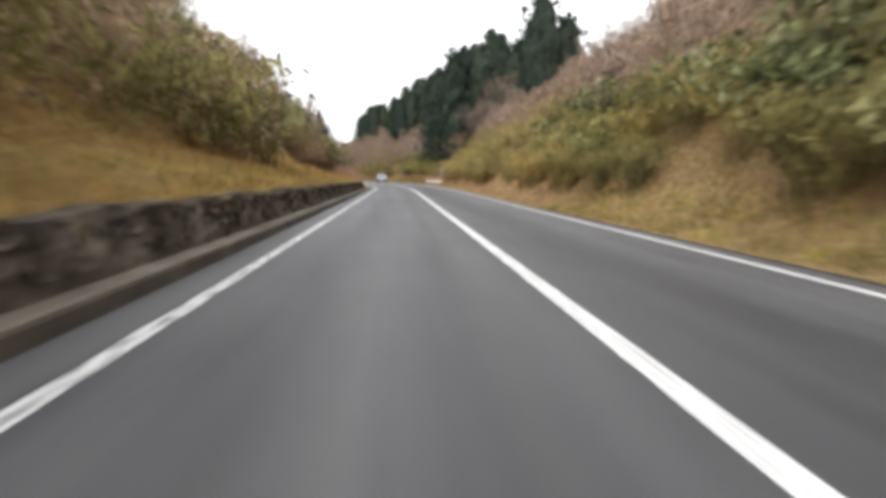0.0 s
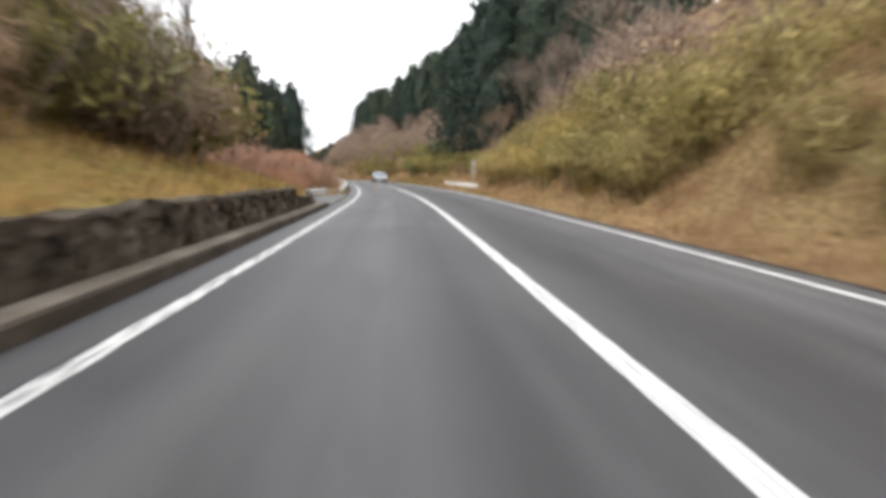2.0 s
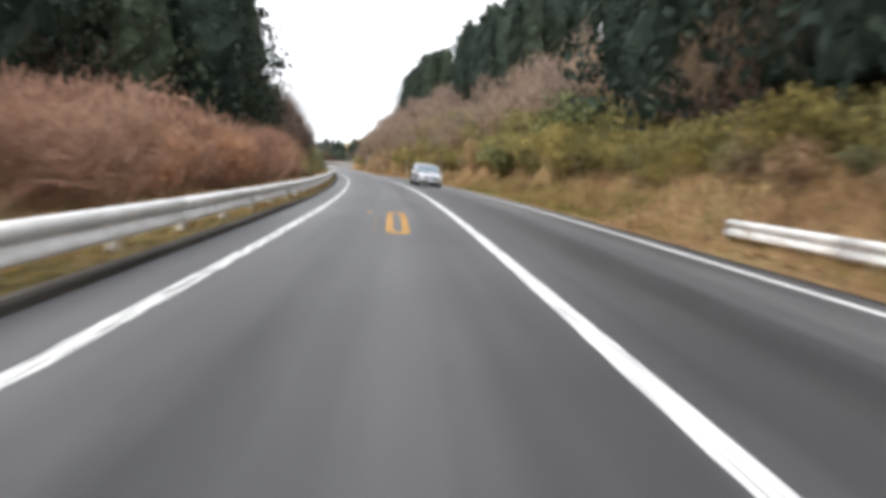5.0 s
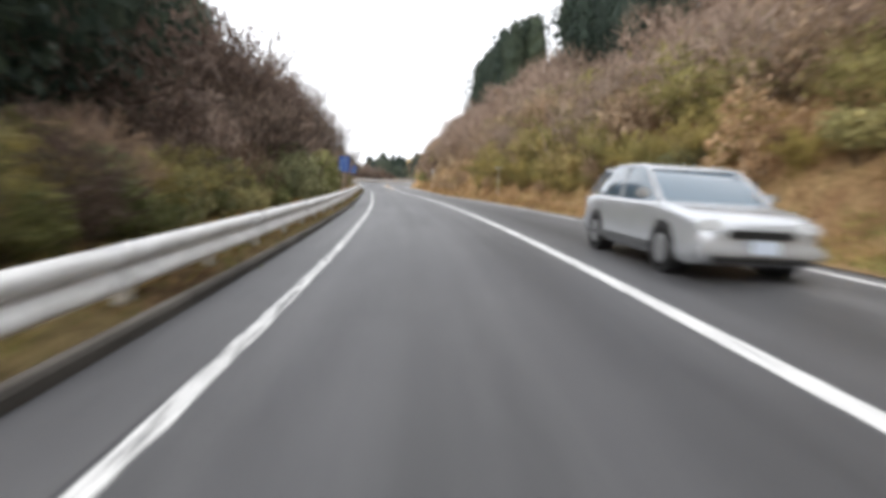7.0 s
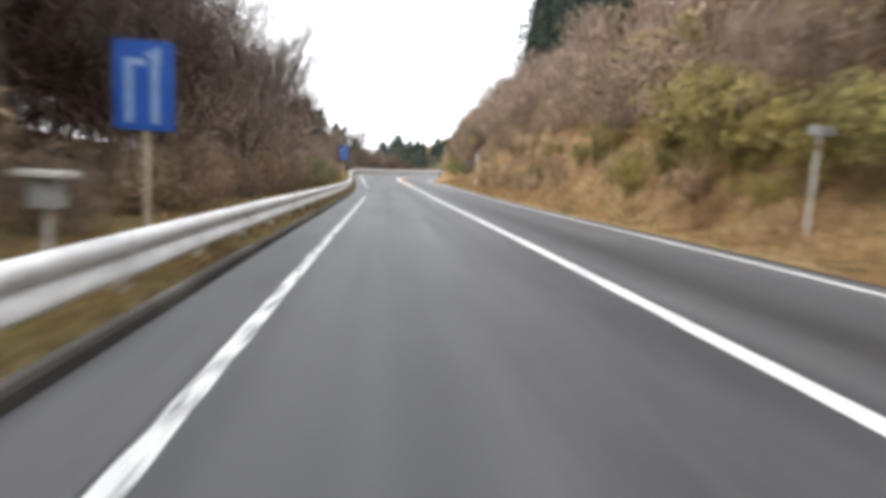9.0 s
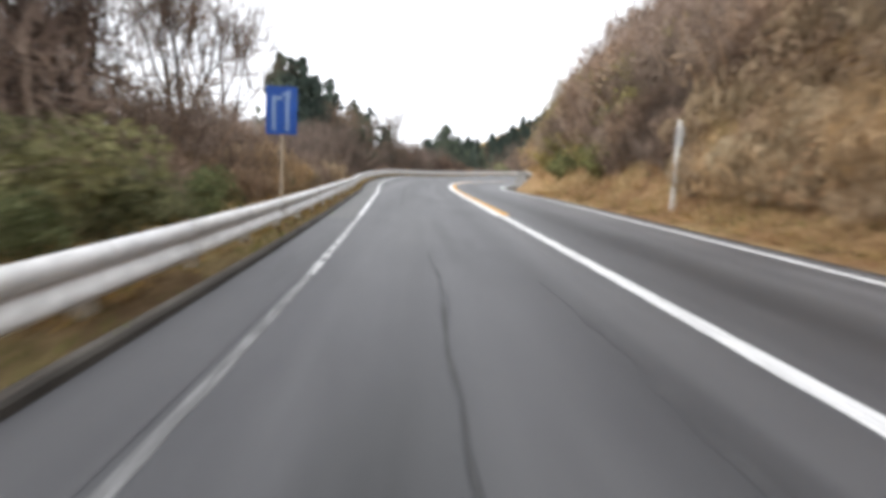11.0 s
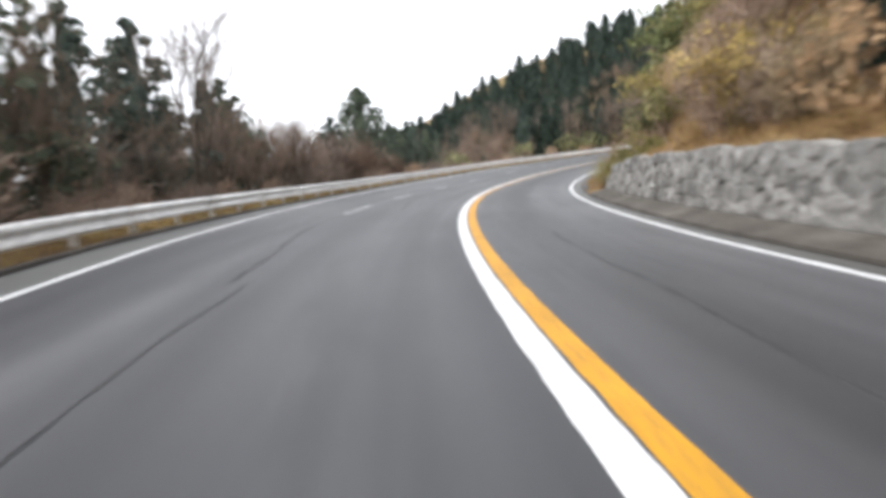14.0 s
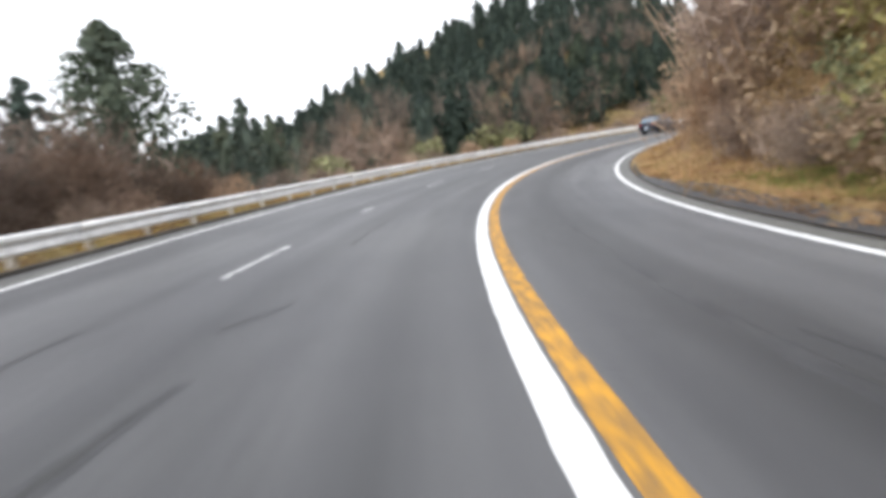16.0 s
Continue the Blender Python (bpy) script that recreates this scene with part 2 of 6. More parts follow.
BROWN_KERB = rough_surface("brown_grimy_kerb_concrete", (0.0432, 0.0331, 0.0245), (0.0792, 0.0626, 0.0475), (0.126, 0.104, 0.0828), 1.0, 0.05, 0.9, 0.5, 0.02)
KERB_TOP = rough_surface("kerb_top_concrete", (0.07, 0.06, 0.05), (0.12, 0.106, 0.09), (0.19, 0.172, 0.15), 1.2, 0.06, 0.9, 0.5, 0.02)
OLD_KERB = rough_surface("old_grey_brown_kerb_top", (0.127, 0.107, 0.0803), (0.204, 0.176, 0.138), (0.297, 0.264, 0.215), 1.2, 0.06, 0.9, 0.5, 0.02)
ROCK = rough_surface("grey_rubble_stone", (0.15, 0.142, 0.132), (0.29, 0.278, 0.262), (0.47, 0.455, 0.435), 0.28, 0.05, 0.9, 0.9, 0.03, 0.28)
MORTAR = rough_surface("pale_wall_mortar", (0.22, 0.205, 0.185), (0.37, 0.355, 0.33), (0.52, 0.505, 0.48), 0.5, 0.04, 0.95, 0.8, 0.03)
ZINC = rough_surface("white_coated_rail_steel", (0.746, 0.74, 0.723), (0.881, 0.876, 0.859), (0.9, 0.9, 0.9), 1.2, 0.10, 0.42, 0.05, 0.004, spec=0.5)
POST_STEEL = rough_surface("off_white_post_paint", (0.54, 0.52, 0.47), (0.69, 0.67, 0.62), (0.79, 0.77, 0.73), 0.5, 0.05, 0.5, 0.1, 0.004)
BUFF_POST = rough_surface("buff_painted_steel_post", (0.468, 0.377, 0.273), (0.611, 0.507, 0.39), (0.728, 0.624, 0.507), 0.6, 0.05, 0.6, 0.1, 0.004)
SIGN_BLUE = plain("sign_blue", (0.018, 0.095, 0.42), 0.4)
SIGN_PALE = plain("faded_sign_arrow", (0.26, 0.38, 0.62), 0.45)
SIGN_WHITE = plain("sign_white", (0.55, 0.62, 0.72), 0.4)
SIGN_GREY = plain("sign_back_grey", (0.42, 0.43, 0.44), 0.45)
SOIL = rough_surface("brushy_hill_soil", (0.045, 0.03, 0.02), (0.10, 0.065, 0.04), (0.16, 0.11, 0.06), 4.0, 0.25, 1.0, 1.0, 0.15)
BARK = rough_surface("grey_brown_bark", (0.06, 0.045, 0.035), (0.11, 0.088, 0.07), (0.19, 0.16, 0.135), 0.6, 0.05, 0.95, 0.9, 0.03)
TWIG_RED = leaf_material("reddish_bare_twigs", (0.225, 0.133, 0.0983), (0.386, 0.239, 0.176), (0.476, 0.33, 0.253))
TWIG_BROWN = leaf_material("brown_bare_twigs", (0.181, 0.133, 0.107), (0.318, 0.241, 0.194), (0.421, 0.331, 0.271), gain=1.2)
TWIG_DARK = leaf_material("dark_grey_brown_twigs", (0.115, 0.09, 0.075), (0.20, 0.155, 0.13), (0.29, 0.235, 0.195), gain=1.35)
TWIG_DEEP = leaf_material("deep_brown_twigs", (0.084, 0.0594, 0.0482), (0.151, 0.11, 0.0896), (0.224, 0.17, 0.14), gain=1.15)
CANE = leaf_material("dry_bamboo_cane", (0.16, 0.13, 0.06), (0.26, 0.21, 0.10), (0.36, 0.30, 0.16))
OLIVE = leaf_material("olive_bamboo_leaf", (0.125, 0.116, 0.05), (0.305, 0.265, 0.108), (0.45, 0.38, 0.18))
GOLD = leaf_material("yellowing_bush_leaf", (0.217, 0.17, 0.0756), (0.411, 0.333, 0.146), (0.501, 0.427, 0.222))
BRIGHT_GOLD = leaf_material("golden_winter_leaf", (0.207, 0.16, 0.0713), (0.378, 0.303, 0.14), (0.456, 0.389, 0.214))
DULL_GREEN = leaf_material("dull_evergreen_leaf", (0.125, 0.13, 0.07), (0.26, 0.258, 0.14), (0.40, 0.375, 0.23), 0.55)
CEDAR = leaf_material("dark_cedar_needles", (0.028, 0.042, 0.035), (0.047, 0.068, 0.053), (0.076, 0.10, 0.072), gain=1.0)
# conifer needles greyed and lifted by gain: haze and glare painted into the colour
HAZED_CEDAR = leaf_material("grey_green_hill_conifer_needles", (0.046, 0.062, 0.055), (0.075, 0.097, 0.082), (0.115, 0.138, 0.108), gain=1.45)
WOOD_NEEDLES = leaf_material("dark_hill_conifer_needles", (0.028, 0.042, 0.036), (0.05, 0.069, 0.055), (0.082, 0.102, 0.075), gain=1.15)
RUSSET = leaf_material("russet_dry_leaf", (0.20, 0.135, 0.09), (0.36, 0.26, 0.178), (0.47, 0.36, 0.26))
GRASS = leaf_material("short_green_grass", (0.07, 0.095, 0.025), (0.17, 0.20, 0.055), (0.27, 0.28, 0.09))
TAN = leaf_material("tan_pampas_blade", (0.24, 0.175, 0.11), (0.41, 0.31, 0.205), (0.52, 0.42, 0.295))
FRESH = leaf_material("bright_evergreen_leaf", (0.085, 0.098, 0.042), (0.21, 0.225, 0.108), (0.35, 0.35, 0.19), 0.6)
FALLEN = leaf_material("fallen_brown_leaf", (0.147, 0.085, 0.0515), (0.326, 0.196, 0.11), (0.538, 0.34, 0.202), 0.5)
DULL_FALLEN = leaf_material("dull_fallen_leaf", (0.119, 0.066, 0.034), (0.266, 0.156, 0.078), (0.42, 0.252, 0.13), 0.5)
RUST_BLADE = leaf_material("brown_dead_grass_blade", (0.162, 0.104, 0.0588), (0.339, 0.23, 0.134), (0.515, 0.374, 0.235))
YELLOW_BLADE = leaf_material("yellow_green_grass_blade", (0.17, 0.15, 0.045), (0.38, 0.32, 0.10), (0.52, 0.43, 0.17))
ORANGE_BLADE = leaf_material("orange_brown_grass_blade", (0.251, 0.152, 0.0696), (0.481, 0.314, 0.159), (0.606, 0.438, 0.253))
STRAW = leaf_material("straw_grass_blade", (0.192, 0.132, 0.048), (0.408, 0.282, 0.12), (0.576, 0.432, 0.204))
SILVER_CAR = plain("silver_car_paint", (0.62, 0.64, 0.67), 0.22, 0.55, 0.6, 0.03)
DARK_CAR = plain("dark_blue_grey_car_paint", (0.035, 0.038, 0.055), 0.25, 0.3, 0.6, 0.03)
GREY_CAR = plain("grey_car_cladding", (0.10, 0.105, 0.11), 0.5)
CAR_GLASS = glass_material("car_window_glass", (0.10, 0.15, 0.20))
LAMP_GLASS = glass_material("headlight_glass", (0.62, 0.64, 0.66))
TAIL_RED = glass_material("tail_light_red", (0.35, 0.015, 0.012))
TYRE = plain("tyre_rubber", (0.02, 0.02, 0.021), 0.85, 0, 0.2)
RIM = plain("alloy_rim", (0.45, 0.46, 0.47), 0.35, 0.8)
BLACK = plain("black_trim", (0.015, 0.015, 0.016), 0.5)


# ---- mesh helpers ----
def mesh_object(name, verts, faces, mat, uv=None, smooth=False):
    me = bpy.data.meshes.new(name)
    me.from_pydata(np.asarray(verts, float).tolist(), [], faces.tolist() if isinstance(faces, np.ndarray) else faces)
    if uv is not None:
        layer = me.uv_layers.new(name="road")
        index = np.empty(len(me.loops), int)
        me.loops.foreach_get("vertex_index", index)
        layer.data.foreach_set("uv", np.asarray(uv, float)[index].ravel())
    if smooth:
        me.polygons.foreach_set("use_smooth", [True] * len(me.polygons))
    me.materials.append(mat)
    return new(name, me)


def under(ob, parent):
    ob.parent = parent
    return ob


def part(name, bm, mat, parent, label=""):
    me = bpy.data.meshes.new(name)
    bm.to_mesh(me)
    bm.free()
    me.materials.append(mat)
    ob = new(name, me)
    ob.parent = parent
    return tagged(ob, label) if label else ob


def grid_faces(rows, cols, closed=False):
    r, c = np.meshgrid(np.arange(rows - 1), np.arange(cols if closed else cols - 1), indexing="ij")
    a, b = (r * cols + c).ravel(), (r * cols + (c + 1) % cols).ravel()
    return np.stack([a, b, b + cols, a + cols], -1)


def sweep(name, s, offs, dzs, mat, closed=False, caps=False, smooth=False):
    """A strip along the road: for each station a row of (offset, height)."""
    s = np.asarray(s, float)
    offs = np.stack([np.broadcast_to(o, s.shape) for o in offs], -1)
    dzs = np.stack([np.broadcast_to(z, s.shape) for z in dzs], -1)
    p = at(s[:, None], offs, dzs)
    faces = grid_faces(len(s), offs.shape[1], closed).tolist()
    if caps:
        n = offs.shape[1]
        faces += [list(range(n))[::-1], [(len(s) - 1) * n + i for i in range(n)]]
    uv = np.stack([offs, np.broadcast_to(s[:, None], offs.shape)], -1).reshape(-1, 2)
    return mesh_object(name, p.reshape(-1, 3), faces, mat, uv, smooth)


def box(bm, x0, x1, y0, y1, z0, z1, bevel=0.0):
    made = bmesh.ops.create_cube(bm, size=1.0, matrix=Matrix.Translation(((x0 + x1) / 2, (y0 + y1) / 2, (z0 + z1) / 2)) @ Matrix.Diagonal((x1 - x0, y1 - y0, z1 - z0, 1)))
    if bevel:
        edges = list({e for v in made["verts"] for e in v.link_edges})
        bmesh.ops.bevel(bm, geom=edges, offset=bevel, segments=2, affect="EDGES")
    return bm


def tube(bm, a, b, r0, r1=None, sides=10):
    a, b = Vector(a), Vector(b)
    m = Matrix.Translation((a + b) / 2) @ (b - a).to_track_quat("Z", "Y").to_matrix().to_4x4()
    bmesh.ops.create_cone(bm, cap_ends=True, segments=sides, radius1=r0, radius2=r0 if r1 is None else r1, depth=(b - a).length, matrix=m)
    return bm


def prisms(p0, p1, r0, r1):
    """Three-sided tapering sticks from p0 to p1, all in one go."""
    d = p1 - p0
    d = d / (np.linalg.norm(d, axis=1, keepdims=True) + 1e-9)
    ref = np.where(np.abs(d[:, 2:3]) > 0.8, [[1.0, 0, 0]], [[0, 0, 1.0]])
    u = np.cross(d, ref)
    u /= np.linalg.norm(u, axis=1, keepdims=True) + 1e-9
    w = np.cross(d, u)
    rings = []
    for p, r in ((p0, r0), (p1, r1)):
        for k in range(3):
            a = k * 2.0944
            rings.append(p + (math.cos(a) * u + math.sin(a) * w) * np.reshape(r, (-1, 1)))
    v = np.stack(rings, 1).reshape(-1, 3)
    base = np.arange(len(p0))[:, None, None] * 6
    f = (base + np.array([[0, 1, 4, 3], [1, 2, 5, 4], [2, 0, 3, 5]])[None]).reshape(-1, 4)
    return v, f


def leaves(points, normals, size, rng, slim=0.45, droop=0.3):
    """Small pointed leaf quads at the points, facing about along the normals."""
    n = len(points)
    t = np.cross(normals, rng.normal(size=(n, 3)))
    t[:, 2] -= droop
    t /= np.linalg.norm(t, axis=1, keepdims=True) + 1e-9
    b = np.cross(normals, t)
    b /= np.linalg.norm(b, axis=1, keepdims=True) + 1e-9
    L = size * rng.uniform(0.6, 1.4, (n, 1))
    v = np.stack([points - t * L * 0.5, points + b * L * slim * 0.5 + normals * L * 0.08, points + t * L * 0.5, points - b * L * slim * 0.5 + normals * L * 0.08], 1)
    return v.reshape(-1, 3), np.arange(4 * n).reshape(-1, 4)


def merged(*pieces):
    vs, fs, k = [], [], 0
    for v, f in pieces:
        vs.append(v)
        fs.append(np.asarray(f) + k)
        k += len(v)
    return np.concatenate(vs), np.concatenate(fs)


# ---- ground forms ----
def ease(a, b, x):
    t = np.clip((np.asarray(x, float) - a) / (b - a), 0, 1)
    return t * t * (3 - 2 * t)


def lumps(x, y, seed, size):
    a, b, c, d = seed * 1.7, seed * 2.3 + 1, seed * 0.9 + 2, seed * 3.1
    return (np.sin(x / size + a) * np.cos(y / size * 1.13 + b) + 0.6 * np.sin(x / size * 2.1 + y / size * 1.7 + c) + 0.4 * np.cos(y / size * 3.3 - x / size * 2.6 + d)) / 2


def right_height(s, off):
    """The cut bank on the right, over the road's plane, from its foot outwards."""
    o, s = np.broadcast_arrays(np.asarray(off, float), np.asarray(s, float))
    o = 4.3 + np.maximum(o - 4.3 - 2.7 * ease(241, 246, s) * (1 - ease(256, 266, s)), 0)
    near = np.interp(o, [4.3, 5.4, 6.5, 8, 12, 20, 46], [0.02, 0.15, 0.9, 3.3, 6.6, 13.0, 27])
    far = np.interp(o, [4.3, 5.4, 6.5, 8, 12, 20, 46], [0.02, 0.15, 0.95, 4.4, 8.8, 15.5, 29])
    t = ease(132, 168, s)
    h = near * (1 - t) + far * t
    recess = ease(74, 82, s) * (1 - ease(100, 112, s))
    h = h * (1 - 0.55 * recess * ease(6.0, 9.0, o))
    wall = ease(212, 215, s) * (1 - ease(234, 240, s))
    h = np.maximum(h, wall * np.interp(o, [5.1, 5.42, 7.0], [0.0, 1.36, 2.0]))
    mound = ease(209, 213, s) * (1 - ease(213.6, 216.2, s))
    h = np.maximum(h, mound * np.interp(o, [4.4, 4.75, 5.5, 7.0], [0.0, 0.55, 1.3, 2.0]))
    return h + lumps(s, o * 1.5, 1, 5.0) * 0.45 * ease(7, 10, o) - 46 * ease(44, 56, o)


def wall_back(s):
    """How far the end of the retaining wall swings back from the kerb."""
    a, b = np.maximum(np.asarray(s, float) - 52.0, 0), np.maximum(np.asarray(s, float) - 54.7, 0)
    return np.minimum(0.12 * a * a + 1.5 * b**1.5, 14.0)


def left_height(s, off):
    """The ground on the left, outwards from the road's edge."""
    s, o = np.broadcast_arrays(np.asarray(s, float), -np.asarray(off, float))
    d = o + left_edge(s)
    bank = 1 - ease(57, 61, s)
    top = np.interp(s, [0, 48.8, 49.1, 51.5, 53.5], [0.80, 0.70, 0.44, 0.42, 0.54])
    w = wall_back(s)
    cut = top * ease(0.48 + w, 0.64 + w, d) + np.interp(d - w, [0.6, 4.0, 6.0, 10, 16, 90], [0.0, 1.15, 3.2, 7.0, 11.5, 30])
    low = ease(60, 72, s) * (1 - ease(188, 202, s))
    flat = (0.03 + 0.035 * ease(64, 68, s) * (1 - ease(180, 190, s))) * ease(0.05, 0.3, d) + 0.06 * ease(64, 68, s) * ease(0.5, 1.1, d) - 0.2 * ease(2, 6, d) * (1 - low) + low * np.clip(d - 3.0, 0, 14) * np.interp(s, [60, 100, 118, 165, 200], [0.03, 0.10, 0.25, 0.22, 0.0])
    drop = ease(192, 212, s) * (1 - ease(258, 285, s)) * np.interp(d, [1.2, 10, 24, 60], [0, 3.2, 8, 10])
    up = ease(285, 322, s) * np.interp(d, [1.5, 7, 20, 45, 90], [0, 1.0, 9, 22, 30])
    return bank * cut + np.where(d < w + 0.5, np.maximum(1 - bank, ease(50, 52, s)), 1 - bank) * flat - drop + up + lumps(s, o * 1.5, 4, 5.0) * 0.3 * ease(3, 6, d) - 50 * ease(84, 122, d)


def hill_mesh(name, s, offs, height, mat, sign):
    o = offs[None, :] * np.ones_like(s)[:, None]
    if sign < 0:
        o = left_edge(s)[:, None] - offs[None, :]
    p = at(s[:, None], o, height(s[:, None], o))
    f = grid_faces(len(s), len(offs))
    return mesh_object(name, p.reshape(-1, 3), f if sign > 0 else f[:, ::-1], mat, smooth=True)


def three_zone_material(name, tones, mossy=0.5):
    """Verge of litter and dry grass that turns to dark brushy soil up the slope."""
    m, n, l, b = material(name, 1.0, 0, 0.1)
    uv = n.new("ShaderNodeUVMap").outputs[0]
    where = n.new("ShaderNodeNewGeometry").outputs["Position"]
    wide, fine, grain = noise_node(n, l, where, 0.35, 5), noise_node(n, l, where, 7, 6, 0.7), noise_node(n, l, where, 30, 4, 0.7)
    litter, grass = (ramp(n, list(zip((0.3, 0.5, 0.7), row))) for row in tones)
    r2 = ramp(n, [(0.3, (0.5,) * 3), (0.7, (1.35,) * 3)])
    pick = ramp(n, [(0.42, (0.0,) * 3), (0.58, (1.0,) * 3)])
    l.new(wide.outputs[0], litter.inputs[0])
    l.new(fine.outputs[0], grass.inputs[0])
    l.new(fine.outputs[0], r2.inputs[0])
    l.new(wide.outputs[0], pick.inputs[0])
    colour = mixed(n, l, pick.outputs[0], litter.outputs[0], grass.outputs[0])
    moss = noise_node(n, l, where, 0.16, 4)
    some = ramp(n, [(0.60, (0.0,) * 3), (0.74, (mossy,) * 3)])
    l.new(moss.outputs[0], some.inputs[0])
    green = ramp(n, [(0.3, (0.10, 0.095, 0.03)), (0.7, (0.25, 0.225, 0.075))])
    l.new(fine.outputs[0], green.inputs[0])
    colour = mixed(n, l, some.outputs[0], colour, green.outputs[0])
    colour = mixed(n, l, 1.0, colour, r2.outputs[0], "MULTIPLY")
    l.new(colour, b.inputs["Base Color"])
    bumped(n, l, b, grain.outputs[0], 1.0, 0.08)
    return m


HILL = three_zone_material("hillside_ground", [[(0.25, 0.141, 0.0708), (0.476, 0.303, 0.163), (0.624, 0.425, 0.242)], [(0.227, 0.154, 0.0665), (0.442, 0.312, 0.152), (0.601, 0.441, 0.231)]])
GOLD_HILL = three_zone_material("golden_hillside_ground", [[(0.24, 0.14, 0.058), (0.46, 0.295, 0.13), (0.60, 0.42, 0.20)], [(0.23, 0.15, 0.052), (0.46, 0.325, 0.12), (0.60, 0.45, 0.19)]], 0.12)
LEFT_HILL = three_zone_material("grassy_hillside_ground", [[(0.15, 0.096, 0.05), (0.29, 0.20, 0.108), (0.40, 0.29, 0.16)], [(0.16, 0.122, 0.052), (0.33, 0.25, 0.118), (0.47, 0.36, 0.18)]])
along = np.arange(-55.0, 331.0, 1.5)
cols = np.concatenate([np.arange(4.22, 9, 0.4), np.arange(9, 24, 1.0), np.arange(24, 46, 3.0), [49.0, 52.0, 55.0]])
hill_r = hill_mesh("hillside_right", along, cols, right_height, HILL, 1)
tagged(hill_r, "steep cut bank of dry leaf litter and brush", "hillside", kind="structure")
cols = np.concatenate([np.arange(0, 0.6, 0.14), np.arange(0.7, 8, 0.5), np.arange(8, 26, 1.2), np.arange(26, 90, 6.0), [98.0, 108.0, 120.0]])
along_l = np.unique(np.concatenate([along, np.arange(44.0, 68.0, 0.25)]))
cols = np.unique(np.concatenate([cols, np.arange(0.6, 4.4, 0.16)]))
for ss, mat, label in ((along_l[along_l <= 60], GOLD_HILL, "golden dry grassy bank above the low wall"), (along_l[along_l >= 60], LEFT_HILL, "brown grassy bank beside the road falling away at the bend")):
    tagged(hill_mesh("hillside_left", ss, cols, left_height, mat, -1), label, "hillside", kind="structure")

# one broad ground sheet out to the horizon, under the hillsides
gx = np.concatenate([np.arange(-3000, -300, 300.0), np.arange(-300, 420, 30.0), np.arange(420, 3300, 300.0)])
X, Y = np.meshgrid(gx, gx + 150, indexing="ij")
far = np.hypot(X - 60, Y - 240)
Z = -11.0 + ease(140, 420, far) * 6 + 2.5 * lumps(X, Y, 7, 90.0)
ground = mesh_object("ground", np.stack([X, Y, Z], -1).reshape(-1, 3), grid_faces(len(gx), len(gx))[:, ::-1], SOIL, smooth=True)
tagged(ground, "brown winter ground far below the road", "ground", kind="structure")

# ---- road and its lines ----
along = np.arange(-55.0, 331.0, 1.0)
tracks = np.linspace(0, 1, 13)
e = left_edge(along)
road = sweep("road", along, [e + (4.3 - e) * t for t in tracks], [0.0] * 13, ASPHALT)
tagged(road, "worn grey asphalt two-lane road with a third lane at the bend", "road", kind="structure")


def stripe(name, s0, s1, off, width, mat, label, lift=0.006, thick=0.004, rag=0.004):
    """A painted line with slightly uneven edges."""
    s = np.linspace(s0, s1, max(2, int((s1 - s0) / 0.18) + 1))
    o = off(s) if callable(off) else np.full_like(s, off)
    width = width(s) if callable(width) else np.full_like(s, width)
    rng = np.random.default_rng(int(abs(s0) * 3 + width[0] * 1000))
    a, b = (width / 2 + np.clip(rng.normal(size=len(s)) * rag, -2.5 * rag, 2 * rag) for _ in range(2))
    ob = sweep(name, s, [o - a, o - a + 0.004, o + b - 0.004, o + b], [lift - thick, lift, lift, lift - thick], mat)
    return tagged(ob, label, "road marking", kind="structure")


left_line = lambda s: np.interp(s, [200, 210, 225, 240, 255], [0.0, 0.06, 0.15, 0.10, 0.0]) - nodes_at(LANE, s)
stripe("edge_line_left", -55, 170, lambda s: left_line(s) + np.interp(s, [60, 80], [0.025, 0.0]), lambda s: np.interp(s, [90, 115], [0.15, 0.12]), EDGE_PAINT, "worn white edge line painted on asphalt", rag=0.006)
stripe("edge_line_left", 170, 180.5, left_line, 0.085, FAINT_PAINT, "badly faded white edge line on asphalt")
stripe("edge_line_left", 180.5, 188, left_line, 0.095, FADED_PAINT, "faded white edge line on asphalt")
stripe("edge_line_left", 188, 330, left_line, 0.12, WHITE_PAINT, "white edge line on the outer side of the bend")
stripe("edge_line_right", -55, 330, lambda s: np.full_like(s, RIGHT), 0.15, WHITE_PAINT, "white edge line along the far lane")
stripe("centre_line", -55, 189.5, lambda s: 0 * s + 0.03, 0.20, CENTRE_PAINT, "solid white centre line on asphalt")
stripe("centre_line", 189.5, 330, lambda s: np.interp(s, [206, 224], [-0.03, -0.053]), lambda s: np.interp(s, [206, 224], [0.24, 0.19]), WHITE_PAINT, "broad solid white centre line on asphalt")
yellow_mid, yellow_width = lambda s: np.interp(s, [206, 224], [0.205, 0.165]), lambda s: np.interp(s, [206, 224], [0.20, 0.185])
stripe("centre_line_yellow", 189.8, 238, yellow_mid, yellow_width, YELLOW_PAINT, "solid yellow line beside the white centre line")
stripe("centre_line_yellow", 238, 330, yellow_mid, yellow_width, SCUFFED_YELLOW, "solid yellow line with dark scuffs beside the white centre line")
dash_rest = lambda s: np.full_like(s, -3.2)
for s0, s1 in ((231.0, 234.4), (237.9, 241.1), (245.4, 247.9), (253.0, 253.9), (260.2, 262.4), (267.6, 270.2)):
    stripe("lane_dash", s0, s1, dash_rest, 0.11, FADED_PAINT, "short worn white lane dash on asphalt")
e = left_edge(along)
